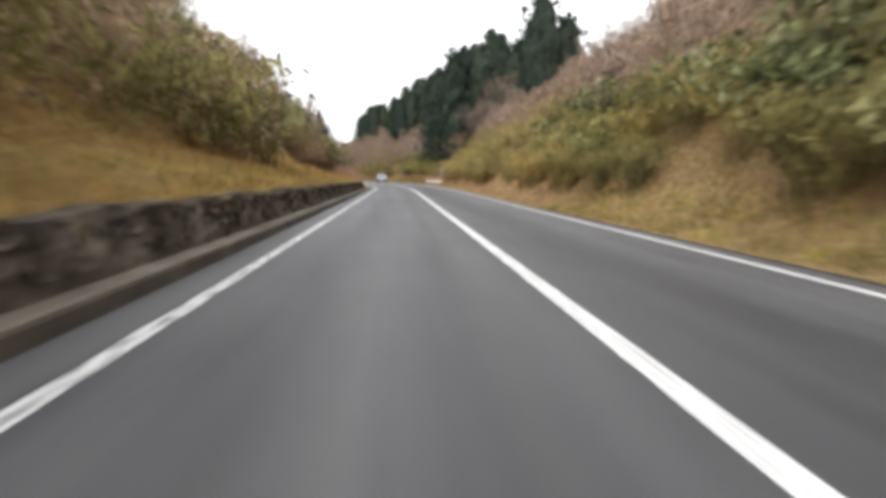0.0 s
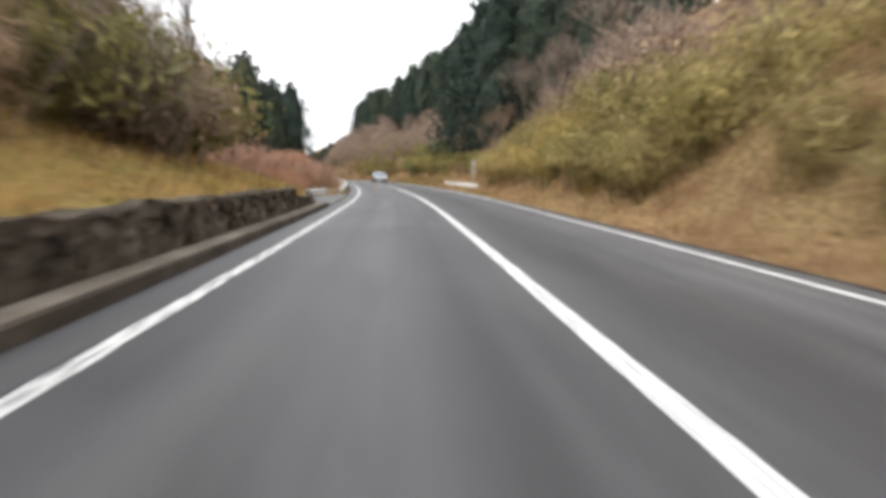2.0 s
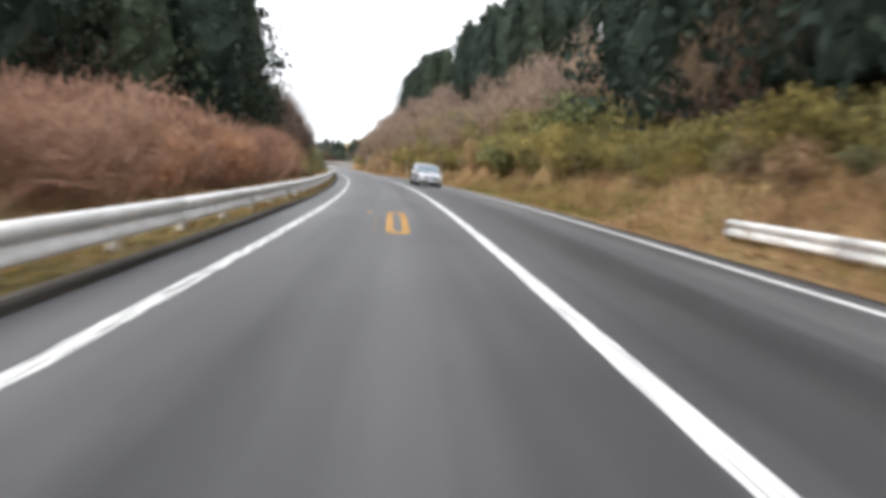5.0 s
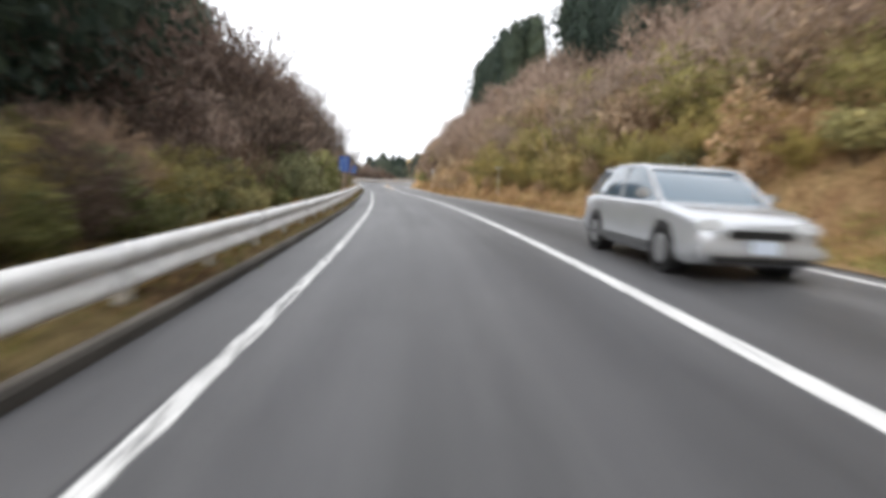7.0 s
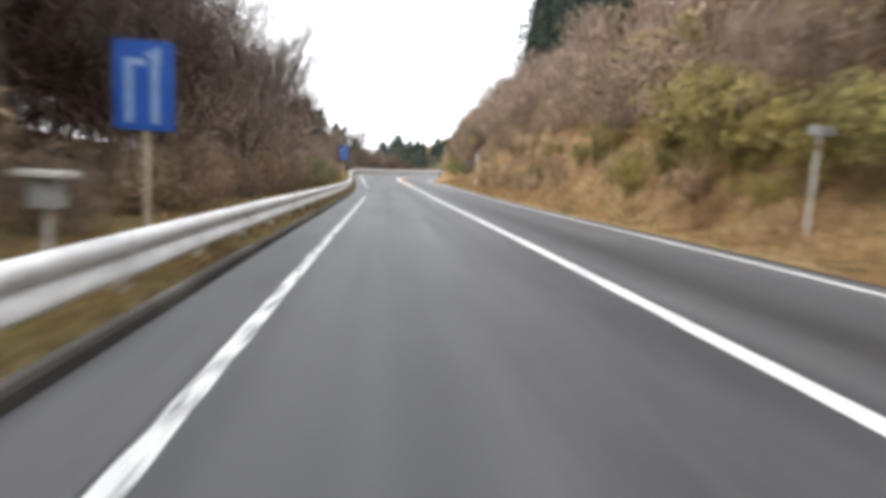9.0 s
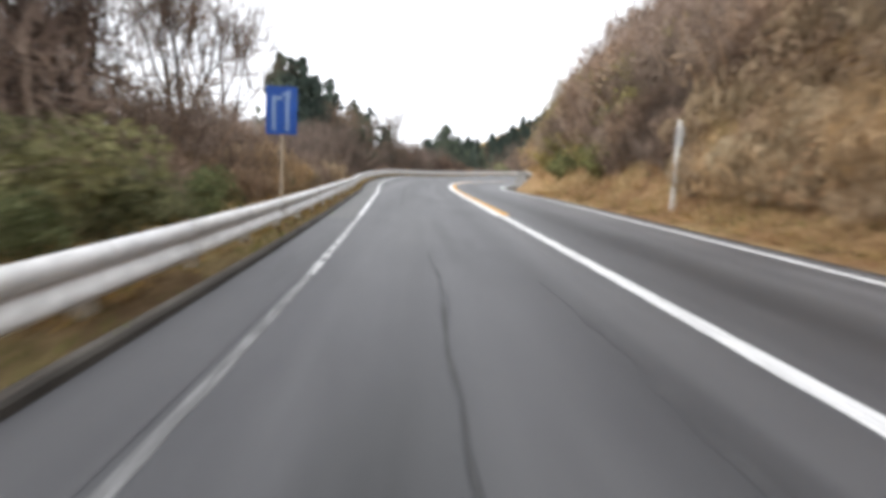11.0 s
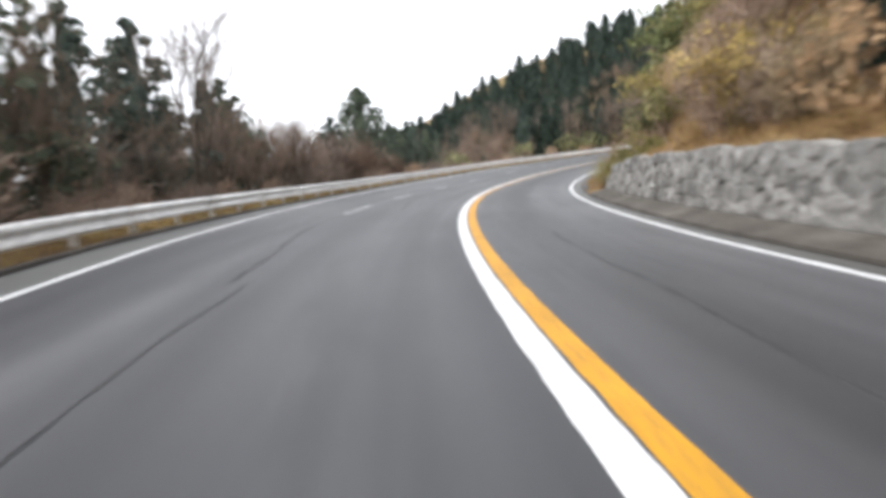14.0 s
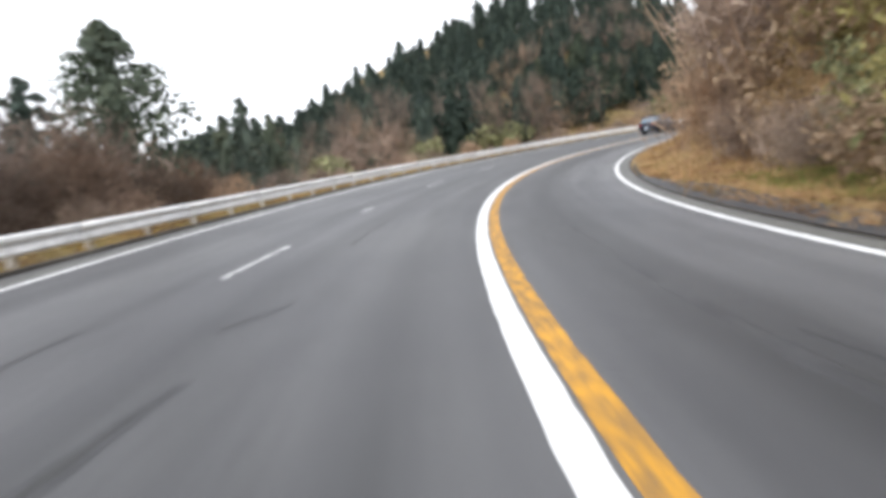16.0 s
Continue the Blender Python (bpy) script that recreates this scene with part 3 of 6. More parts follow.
for near, mat in ((along <= 187, SHOULDER), (along >= 187, PALE_SHOULDER)):
    shoulder = sweep("shoulder", along[near], [e[near] + 0.01, left_line(along[near]) - 0.09], [0.004, 0.004], mat)
    tagged(shoulder, "paler dusty strip of asphalt outside the edge line", "road", kind="structure")

ss = np.arange(200.0, 331.0, 1.0)
strip = sweep("shoulder", ss, [np.interp(ss, [200, 206], [4.09, 3.76]), 4.11 + 0 * ss], [0.004, 0.004], PALE_SHOULDER)
tagged(strip, "pale dusty strip of asphalt below the stone wall", "road", kind="structure")
ss = np.arange(197.0, 331.0, 1.0)
relaid = sweep("road_relaid_lane", ss, [0.25 + 0.03 * np.sin(ss), 1.9 + 0 * ss, 3.62 + 0 * ss], [0.0015, 0.0015, 0.0015], DARK_ASPHALT)
tagged(relaid, "darker relaid asphalt of the far lane in the bend", "road", kind="structure")


def road_numeral(s0, s1, off, width, stroke, mat):
    """A long painted ring, rounded at both ends, lying along the lane."""
    s = np.unique(np.concatenate([np.linspace(s0, s0 + 0.8, 14), np.linspace(s0, s1, 24), np.linspace(s1 - 0.8, s1, 14)]))
    mid, half = (s0 + s1) / 2, (s1 - s0) / 2
    ring_half = lambda h, w: w * np.clip(1 - np.abs((s - mid) / h) ** 12, 0, 1) ** 0.25
    outer, inner = ring_half(half, width / 2), ring_half(half - 0.42, width / 2 - stroke)
    ob = sweep("road_number", s, [off - outer, off - inner, off + inner, off + outer], [0.006] * 4, mat)
    bm = bmesh.new()
    bm.from_mesh(ob.data)
    bm.faces.ensure_lookup_table()
    hole = [bm.faces[i * 3 + 1] for i in range(len(s) - 1) if inner[i] > 0 or inner[i + 1] > 0]
    bmesh.ops.delete(bm, geom=hole, context="FACES")
    bm.to_mesh(ob.data)
    bm.free()
    return tagged(ob, "worn yellow painted road number on asphalt", "road marking", kind="structure")


road_numeral(89.3, 94.22, -1.48, 0.46, 0.14, SCUFFED_YELLOW)
stripe("road_number", 93.74, 94.16, lambda s: -2.12 - 0.04 * (s - 93.62) / 0.58, 0.11, SCUFFED_YELLOW, "worn end of a yellow painted road number")
stripe("road_number", 89.4, 94.1, lambda s: 0 * s - 1.93, 0.05, FAINT_YELLOW, "nearly worn away yellow painted road number")


def crack(s0, s1, off0, off1, width, seed, sway=0.10, mat=SEAL, label="irregular dark crack in the lane"):
    """A wandering dark seam whose width comes and goes."""
    rng = np.random.default_rng(seed)
    s = np.arange(s0, s1, 0.15)
    a = np.cumsum(rng.normal(size=len(s)) * 0.3)
    a = np.convolve(a - np.linspace(a[0], a[-1], len(s)), [0.2] * 5, "same") * sway / 2
    o = np.linspace(off0, off1, len(s)) + np.clip(a, -2 * sway, 2 * sway)
    w = width * np.clip(np.convolve(rng.uniform(-0.7, 2.0, len(s)), [0.3] * 3, "same"), 0.03, 1.4)
    if mat is SEAL:
        wide = width * np.clip(0.7 + np.convolve(rng.uniform(-1.2, 1.5, len(s)), [0.2] * 5, "same"), 0.05, 2)
        stain = sweep("crack_stain", s, [o - wide, o + wide], [0.0025, 0.0025], TYRE_MARK)
        tagged(stain, "dark stained asphalt along a crack", "road stain", kind="structure")
    ob = sweep("crack_seal", s, [o - w / 2, o - w / 2 + 0.003, o + w / 2 - 0.003, o + w / 2], [0.001, 0.005, 0.005, 0.001], mat)
    return tagged(ob, label, "road crack", kind="structure")


crack(196, 222, -2.62, -2.60, 0.036, 1)
crack(191.7, 196, -2.63, -2.60, 0.03, 2)
crack(175.5, 182.5, -2.03, -2.13, 0.036, 3)
crack(57, 63, -0.98, -0.95, 0.02, 5, 0.06)
crack(135.5, 141.2, -1.06, -1.0, 0.13, 6, 0.05, TYRE_MARK, "soft dark worn seam along the lane")
crack(129, 131.2, -2.12, -2.1, 0.034, 21)
crack(222, 232.7, -2.8, -3.25, 0.05, 7)
crack(232, 236.8, -1.84, -2.28, 0.045, 16)
crack(240.6, 242.1, -2.29, -2.1, 0.07, 17)
crack(243.1, 243.9, -2.3, -1.92, 0.06, 18)
crack(242.3, 243.4, -3.62, -3.57, 0.04, 8)
crack(230.5, 231.2, -1.15, -0.82, 0.07, 19)
crack(247.5, 251, -2.07, -2.03, 0.04, 9)
crack(175, 181, -0.96, -0.94, 0.12, 15, 0.05, TYRE_MARK, "soft dark worn seam along the lane")
crack(238, 252, 1.36, 1.43, 0.14, 10, 0.05, TYRE_MARK, "soft dark worn seam along the far lane")
crack(240.8, 244.3, 1.46, 1.33, 0.05, 11)
crack(240.9, 242.2, 1.72, 1.62, 0.04, 20)
crack(212, 226, 1.2, 1.5, 0.05, 13)
for o0, o1 in ((-2.03, -1.47), (-0.52, -0.14)):
    ss = np.arange(55.0, 59.61, 0.46)
    faded = sweep("road_patch", ss, [o0 + 0.02 * np.sin(3 * ss), o1 + 0.02 * np.sin(4 * ss)], [0.0018, 0.0018], SHOULDER)
    tagged(faded, "paler worn strip of asphalt ending at a joint", "road", kind="structure")

# ---- kerbs, walls ----
s = np.append(np.arange(-55.0, 53.1, 1.0), 53.8)
e = left_edge(s)
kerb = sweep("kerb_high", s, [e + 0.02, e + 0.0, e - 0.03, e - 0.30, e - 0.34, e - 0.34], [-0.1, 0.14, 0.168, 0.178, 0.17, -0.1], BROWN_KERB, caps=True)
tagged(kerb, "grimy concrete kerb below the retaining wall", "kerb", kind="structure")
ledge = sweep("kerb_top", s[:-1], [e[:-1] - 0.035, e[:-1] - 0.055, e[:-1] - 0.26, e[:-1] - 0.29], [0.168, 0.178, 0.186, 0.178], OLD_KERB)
tagged(ledge, "pale worn top of the concrete kerb", "kerb", kind="structure")
s = np.append(53.7, np.arange(54.0, 67.0, 1.0))
e = left_edge(s)
kerb = sweep("kerb_low", s, [e + 0.02, e, e - 0.03, e - 0.20, e - 0.23, e - 0.23], [-0.1, 0.07, 0.09, 0.09, 0.07, -0.1], CONCRETE, caps=True)
tagged(kerb, "low pale concrete kerb across the side opening", "kerb", kind="structure")
s = np.arange(66.8, 331.0, 1.0)
e = left_edge(s)
low = np.interp(s, [94, 98, 103, 107, 150, 186], [0.095, 0.035, 0.035, 0.095, 0.095, 0.06])
# dark concrete all round, with a paler strip laid along its top
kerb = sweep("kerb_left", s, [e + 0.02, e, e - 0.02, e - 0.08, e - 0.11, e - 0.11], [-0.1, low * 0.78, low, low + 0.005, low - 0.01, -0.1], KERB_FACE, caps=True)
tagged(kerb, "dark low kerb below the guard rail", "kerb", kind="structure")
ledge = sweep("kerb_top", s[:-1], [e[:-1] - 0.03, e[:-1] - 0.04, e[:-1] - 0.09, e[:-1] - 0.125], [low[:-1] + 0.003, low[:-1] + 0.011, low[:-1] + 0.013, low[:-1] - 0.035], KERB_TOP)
tagged(ledge, "paler grey-brown top of the low kerb", "kerb", kind="structure")
s = np.arange(-55.0, 331.0, 1.0)
gut = sweep("kerb_right", s, [4.12, 4.14, 4.40, 4.45], [-0.05, 0.012, 0.03, -0.05], KERB_FACE)
tagged(gut, "dirty edge strip beside the far lane", "kerb", kind="structure")


def retaining_wall():
    root = new("retaining_wall")
    tagged(root, "dark mossy low concrete retaining wall beside the kerb", "wall", kind="structure")
    for s0, s1, h0, h1, back in ((-55, 48.9, 0.86, 0.78, 0), (48.9, 56.0, 0.50, 0.60, 1)):
        s = np.arange(s0, s1 + 0.01, 0.1 if back else 0.2)
        e = left_edge(s) - 0.30 - (wall_back(s) if back else 0)
        h = np.interp(s, [min(s0, 0), s1] if s0 < 0 else [s0, 51.5, 53.5], [h0, h1] if s0 < 0 else [h0, 0.48, h1]) + 0.02 * np.sin(s * 1.3) + 0.016 * np.sin(s * 3.7 + np.sin(s)) + 0.012 * np.sin(s * 7.9)
        swing = 0.3 * np.gradient(wall_back(s), s) if back else 0.0
        rag = lambda k: 0.03 * np.sin(s * 2.3 + k) + 0.03 * np.sin(s * 5.9 + 2 * k) + 0.02 * np.sin(s * 9.7 + 5 * k)
        ob = sweep("wall_face", s, [e - 0.02 + rag(0), e - 0.03 + rag(1), e - 0.06 + rag(2), e - 0.08 + rag(3), e - 0.12, e - 0.34 - swing, e - 0.36 - swing], [-0.1, 0.3, 0.55 * h + 0.1, h - 0.03, h, h - 0.01, -0.1], MOSSY, caps=True)
        under(ob, root)
    rng = np.random.default_rng(8)
    shapes = []
    for k in range(8):
        bm = bmesh.new()
        bmesh.ops.create_icosphere(bm, subdivisions=1, radius=0.5)
        for v in bm.verts:
            v.co *= 1 + rng.uniform(-0.22, 0.22)
            v.co.x, v.co.z = max(-0.4, min(0.4, v.co.x)), max(-0.38, min(0.38, v.co.z))
        bmesh.ops.delete(bm, geom=[v for v in bm.verts if v.co.y > 0.3], context="VERTS")
        for face in bm.faces:
            face.smooth = True
        me = bpy.data.meshes.new("stone")
        bm.to_mesh(me)
        bm.free()
        me.materials.append(WALL_STONE)
        shapes.append(me)
    spots = []
    for _ in range(12000):
        x, z, w, h = rng.uniform(-4, 52.0), rng.uniform(0.26, 0.72), rng.uniform(0.30, 0.58), rng.uniform(0.17, 0.27)
        top = np.interp(x, [0, 48.8, 49.0, 52], [0.84, 0.76, 0.48, 0.46])
        if z + h * 0.42 < top and all(abs(x - q[0]) > 0.42 * (w + q[2]) or abs(z - q[1]) > 0.42 * (h + q[3]) for q in spots):
            spots.append((x, z, w, h))
        if len(spots) >= 290:
            break
    for x, z, w, h in spots:
        ob = new("stone", shapes[int(rng.integers(8))])
        ob.matrix_world = place(x, float(left_edge(x)) - 0.335, z, 90) @ pose(0, 0, 0, 0, rng.uniform(-8, 8), 180) @ Matrix.Diagonal((w * 1.2, rng.uniform(0.10, 0.17), h * 1.25, 1))
        ob.parent = root


retaining_wall()
ss = np.arange(51.6, 66.7, 0.4)
reach = np.minimum(wall_back(ss) + 0.08, np.interp(ss, [56, 57, 59, 63.5, 66.7], [2.5, 2.3, 1.7, 0.66, 0.1]))
sideroad = sweep("side_road", ss, [left_edge(ss) - 0.22 - t * reach for t in (0, 0.33, 0.66, 1)], [np.interp(ss, [51.6, 54.5], [0.17, 0.085]) + t for t in (0, 0, 0.005, 0.015)], SHOULDER)
tagged(sideroad, "grey asphalt of a small side opening", "road", kind="structure")

ss = np.arange(242.0, 259.0, 1.0)
wide = 1.1 * ease(242, 247, ss) * (1 - ease(253, 258, ss))
layby = sweep("road_widening", ss, [4.2 + 0 * ss, 4.3 + wide * 0.5, 4.32 + wide], [0.035, 0.055, 0.045], TYRE_MARK)
tagged(layby, "dark dirty asphalt widening inside the bend", "road", kind="structure")


# ---- guard rails ----
RAIL_SHAPE = [(0.00, 0.00), (0.05, 0.008), (0.078, 0.03), (0.082, 0.062), (0.07, 0.10), (0.035, 0.145), (0.00, 0.178), (0.022, 0.198), (0.068, 0.228), (0.082, 0.262), (0.076, 0.30), (0.045, 0.335), (0.00, 0.35)]


def guard_rail(spots, bottom, label, spacing=2.0, ends=True):
    """A rail along places (s, off): beam lengths of 4 m, posts and blocks, all parts of one thing."""
    root = new("guard_rail")
    tagged(root, label, "guard rail", kind="structure")
    line = np.asarray(spots, float)
    seg = np.concatenate([[0], np.cumsum(np.hypot(*np.diff(at(line[:, 0], line[:, 1])[:, :2], axis=0).T))])
    run = lambda d: (np.interp(d, seg, line[:, 0]), np.interp(d, seg, line[:, 1]))
    start = 0.0
    while start < seg[-1] - 0.3:
        d = np.linspace(start, min(start + 4.04, seg[-1]), 6)
        s, o = run(d)
        base = at(s, o)
        tang = np.gradient(base[:, :2], axis=0)
        tang /= np.linalg.norm(tang, axis=1, keepdims=True)
        face = np.stack([tang[:, 1], -tang[:, 0]], -1) * (1 if o.mean() < 0 else -1)
        shape = RAIL_SHAPE + [(u - 0.006, v) for u, v in RAIL_SHAPE[::-1]]
        v = np.array([[[*(base[i, :2] + face[i] * (u + 0.003 * (int(start) % 3))), base[i, 2] + bottom + z] for u, z in shape] for i in range(len(d))])
        f = grid_faces(len(d), len(shape), True).tolist() + [list(range(len(shape)))[::-1], [(len(d) - 1) * len(shape) + i for i in range(len(shape))]]
        under(mesh_object("rail_beam", v.reshape(-1, 3), f, ZINC, smooth=True), root)
        start += 4.0
    bm = bmesh.new()
    tube(bm, (0, 0, -0.3), (0, 0, bottom + 0.28), 0.07, sides=12)
    bmesh.ops.create_cone(bm, cap_ends=True, segments=12, radius1=0.071, radius2=0.03, depth=0.03, matrix=Matrix.Translation((0, 0, bottom + 0.295)))
    post_mesh = bpy.data.meshes.new("post")
    bm.to_mesh(post_mesh)
    bm.free()
    post_mesh.materials.append(POST_STEEL)
    bm = bmesh.new()
    box(bm, -0.035, 0.035, -0.06, 0.06, bottom + 0.10, bottom + 0.25, 0.01)
    block_mesh = bpy.data.meshes.new("bracket")
    bm.to_mesh(block_mesh)
    bm.free()
    block_mesh.materials.append(POST_STEEL)
    for d in np.arange(0.35, seg[-1], spacing):
        s, o = run(d)
        side = 1 if o < 0 else -1
        p = new("post", post_mesh)
        p.matrix_world = place(float(s), float(o) - 0.10 * side)
        p.parent = root
        b = new("bracket", block_mesh)
        b.matrix_world = place(float(s), float(o) - 0.03 * side)
        b.parent = root
    return root


line = np.arange(66.9, 331.0, 1.0)
guard_rail(np.stack([line, left_edge(line) - 0.36], -1), 0.21, "white two-wave steel guard rail on round posts")
guard_rail([(59.3, -6.1), (61.5, -5.55), (63.8, -5.0)], 0.12, "short white guard rail panel beside the side opening", 3.6)
guard_rail([(75.6, 5.35), (84.0, 5.35), (90.6, 5.35)], 0.27, "short white guard rail on the far verge", 3.7)


def board_rail(p, q):
    """Two tan boards on posts between two places."""
    root = new("rail_board")
    tagged(root, "weathered tan boards closing the gap beside the rails", "barrier", kind="structure")
    a, b = at(*p), at(*q)
    d = Vector((b[0] - a[0], b[1] - a[1], 0))
    for z in (0.20, 0.33):
        bm = bmesh.new()
        box(bm, 0, d.length, -0.02, 0.02, z, z + 0.10, 0.008)
        ob = part("board", bm, BUFF_POST, root)
        ob.matrix_world = Matrix.Translation(Vector(a)) @ d.to_track_quat("X", "Z").to_matrix().to_4x4()
    for t in (0.03, 0.97):
        bm = bmesh.new()
        tube(bm, (0, 0, -0.2), (0, 0, 0.46), 0.045)
        ob = part("post", bm, BUFF_POST, root)
        ob.matrix_world = Matrix.Translation(Vector(a) * (1 - t) + Vector(b) * t)


board_rail((63.95, -4.97), (66.8, -4.42))
board_rail((56.6, -6.75), (59.15, -6.15))


# ---- rubble wall ----
def clipped(poly, point, normal):
    """The part of a convex outline behind the line through point."""
    out = []
    for k, a in enumerate(poly):
        b = poly[(k + 1) % len(poly)]
        da, db = (a - point) @ normal, (b - point) @ normal
        if da <= 0:
            out.append(a)
        if da * db < 0:
            out.append(a + (b - a) * da / (da - db))
    return out


def rubble_wall():
    """Irregular stones fitted against one another on a leaning mortared face, over a sloping concrete foot."""
    root = new("rubble_wall")
    tagged(root, "grey rubble stone retaining wall below the bank", "wall", kind="structure")
    rng = np.random.default_rng(5)
    s = np.arange(213.3, 239.01, 0.5)
    lean, batter = 4.80, 0.16
    height = lambda x: np.interp(x, [213.3, 214.3, 216, 227, 235, 237.5, 239], [1.1, 1.3, 1.36, 1.45, 1.30, 1.05, 0.6]) + 0.04 * np.sin(np.asarray(x) * 2.1) + 0.03 * np.sin(np.asarray(x) * 5.3)
    top = height(s)
    under(sweep("wall_core", s, [lean - 0.02, lean + batter * top * 0.7, lean + batter * top, lean + 0.55, lean + 0.6], [-0.2, 0.7 * top, top, top + 0.02, -0.2], MORTAR, caps=True), root)
    tagged(under(sweep("wall_base", s, [lean - 0.60, lean - 0.58, lean - 0.3, lean - 0.02, lean], [-0.1, 0.06, 0.14, 0.24, -0.1], KERB_TOP, caps=True), root), "sloping dirty concrete foot")
    seeds = []
    for _ in range(20000):
        q = (rng.uniform(213.4, 238.8), rng.uniform(0.24, 1.48), rng.uniform(0.18, 0.36))
        if q[1] < height(q[0]) - 0.05 and all((q[0] - w[0]) ** 2 + 1.5 * (q[1] - w[1]) ** 2 > (0.5 * (q[2] + w[2])) ** 2 for w in seeds):
            seeds.append(q)
        if len(seeds) >= 298:
            break
    seeds = np.array(seeds)[:, :2]
    for k, c in enumerate(seeds):
        roof = float(height(c[0]))
        poly = [np.array(q) for q in ((c[0] - 0.5, 0.20), (c[0] + 0.5, 0.20), (c[0] + 0.5, roof), (c[0] - 0.5, roof))]
        for q in seeds[np.hypot(*(seeds - c).T) < 1.3]:
            if (q != c).any() and len(poly) > 2:
                poly = clipped(poly, (c + q) / 2, q - c)
        if len(poly) < 3:
            continue
        poly = np.array(poly)
        mid = poly.mean(0)
        n = len(poly)
        deep = rng.uniform(0.02, 0.085)
        ring = lambda f, y: [(*((mid + (q - mid) * f * rng.uniform(0.93, 1.05)) - mid), y) for q in poly]
        flat = [(x, y, z) for x, z, y in ring(0.93, 0.02) + ring(0.84, -deep * 0.7) + ring(0.50, -deep)]
        v = flat + [(0.0, -deep * rng.uniform(0.8, 1.2), 0.0)]
        f = [[r * n + a, r * n + (a + 1) % n, (r + 1) * n + (a + 1) % n, (r + 1) * n + a] for r in range(2) for a in range(n)] + [[2 * n + a, 2 * n + (a + 1) % n, 3 * n] for a in range(n)]
        ob = under(mesh_object("stone", v, f, ROCK), root)
        ob.matrix_world = place(float(mid[0]), lean + batter * float(mid[1]), float(mid[1]), 90) @ pose(0, 0, 0, 0, 0, 180) @ pose(0, 0, 0, -9)


rubble_wall()


# ---- plants ----
def unit(v):
    return v / (np.linalg.norm(v, axis=-1, keepdims=True) + 1e-9)


def shrub(mat, seed, width=1.9, height=2.8, count=1400, leaf=0.20, slim=0.4, droop=0.5):
    """A broad bush of several leaf masses over short stems, with its foot at the origin."""
    rng = np.random.default_rng(seed)
    root = new("shrub")
    pieces, stems = [], []
    n = 7
    for k in range(n):
        a, d = rng.uniform(0, 6.28), width * rng.uniform(0.1, 0.75)
        c = np.array([math.cos(a) * d, math.sin(a) * d, height * rng.uniform(0.30, 0.72)])
        r = np.array([rng.uniform(0.45, 0.75) * width * 0.75, rng.uniform(0.45, 0.75) * width * 0.75, height * rng.uniform(0.22, 0.36)])
        q = unit(rng.normal(size=(count // n, 3)))
        rad = rng.uniform(0.55, 1.05, (len(q), 1)) ** 0.6
        p = c + q * r * rad
        p[:, 2] = np.maximum(p[:, 2], 0.05)
        pieces.append(leaves(p, unit(q * 0.7 + rng.normal(size=q.shape) * 0.55 + [0, 0, 0.35]), leaf, rng, slim, droop))
        stems.append((np.array([rng.normal() * 0.15, rng.normal() * 0.15, -0.3]), c))
    v, f = merged(*pieces)
    tagged(under(mesh_object("foliage", v, f, mat), root), kind="stuff")
    p0, p1 = np.array([a for a, _ in stems]), np.array([b for _, b in stems])
    v, f = prisms(p0, p1, np.full(n, 0.035), np.full(n, 0.012))
    tagged(under(mesh_object("stem_clump", v, f, BARK), root), kind="stuff")
    return root


def plume(mat, seed, width=1.9, height=2.8, shoots=52, per=34, leaf=0.21, slim=0.28):
    """A bamboo bush: leafy shoots that rise from one foot, arch outwards and hang over at the tips."""
    rng = np.random.default_rng(seed)
    root = new("shrub")
    a = rng.uniform(0, 6.28, shoots)
    out = np.stack([np.cos(a), np.sin(a), 0 * a], -1)
    foot = out * rng.uniform(0, 0.35, (shoots, 1)) * width + [0, 0, -0.2]
    reach, rise = width * rng.uniform(0.15, 1.0, (shoots, 1)), height * rng.uniform(0.62, 1.05, (shoots, 1))
    rise *= 1.08 - 0.38 * (reach / width)
    way = lambda u: foot + out * reach * u**1.7 + np.array([0, 0, 1.0]) * rise * (1.42 * u - 0.42 * u**3.2 - 0.16 * u**6)
    cuts = [way(u) for u in (0.0, 0.4, 0.75, 1.0)]
    v, f = merged(*[prisms(p, q, np.full(shoots, r), np.full(shoots, r * 0.6)) for p, q, r in zip(cuts, cuts[1:], (0.018, 0.011, 0.007))])
    tagged(under(mesh_object("stem_clump", v, f, CANE), root), kind="stuff")
    pieces = []
    for k in range(per):
        u = rng.uniform(0.22, 1.04, (shoots, 1)) ** 0.85
        p = way(u) + rng.normal(size=(shoots, 3)) * [0.13, 0.13, 0.10]
        p[:, 2] = np.maximum(p[:, 2], 0.08)
        pieces.append(leaves(p, unit(out * 0.6 + rng.normal(size=p.shape) * 0.5 + [0, 0, 0.7]), leaf, rng, slim, 0.6))
    v, f = merged(*pieces)
    tagged(under(mesh_object("foliage", v, f, mat), root), kind="stuff")
    return root


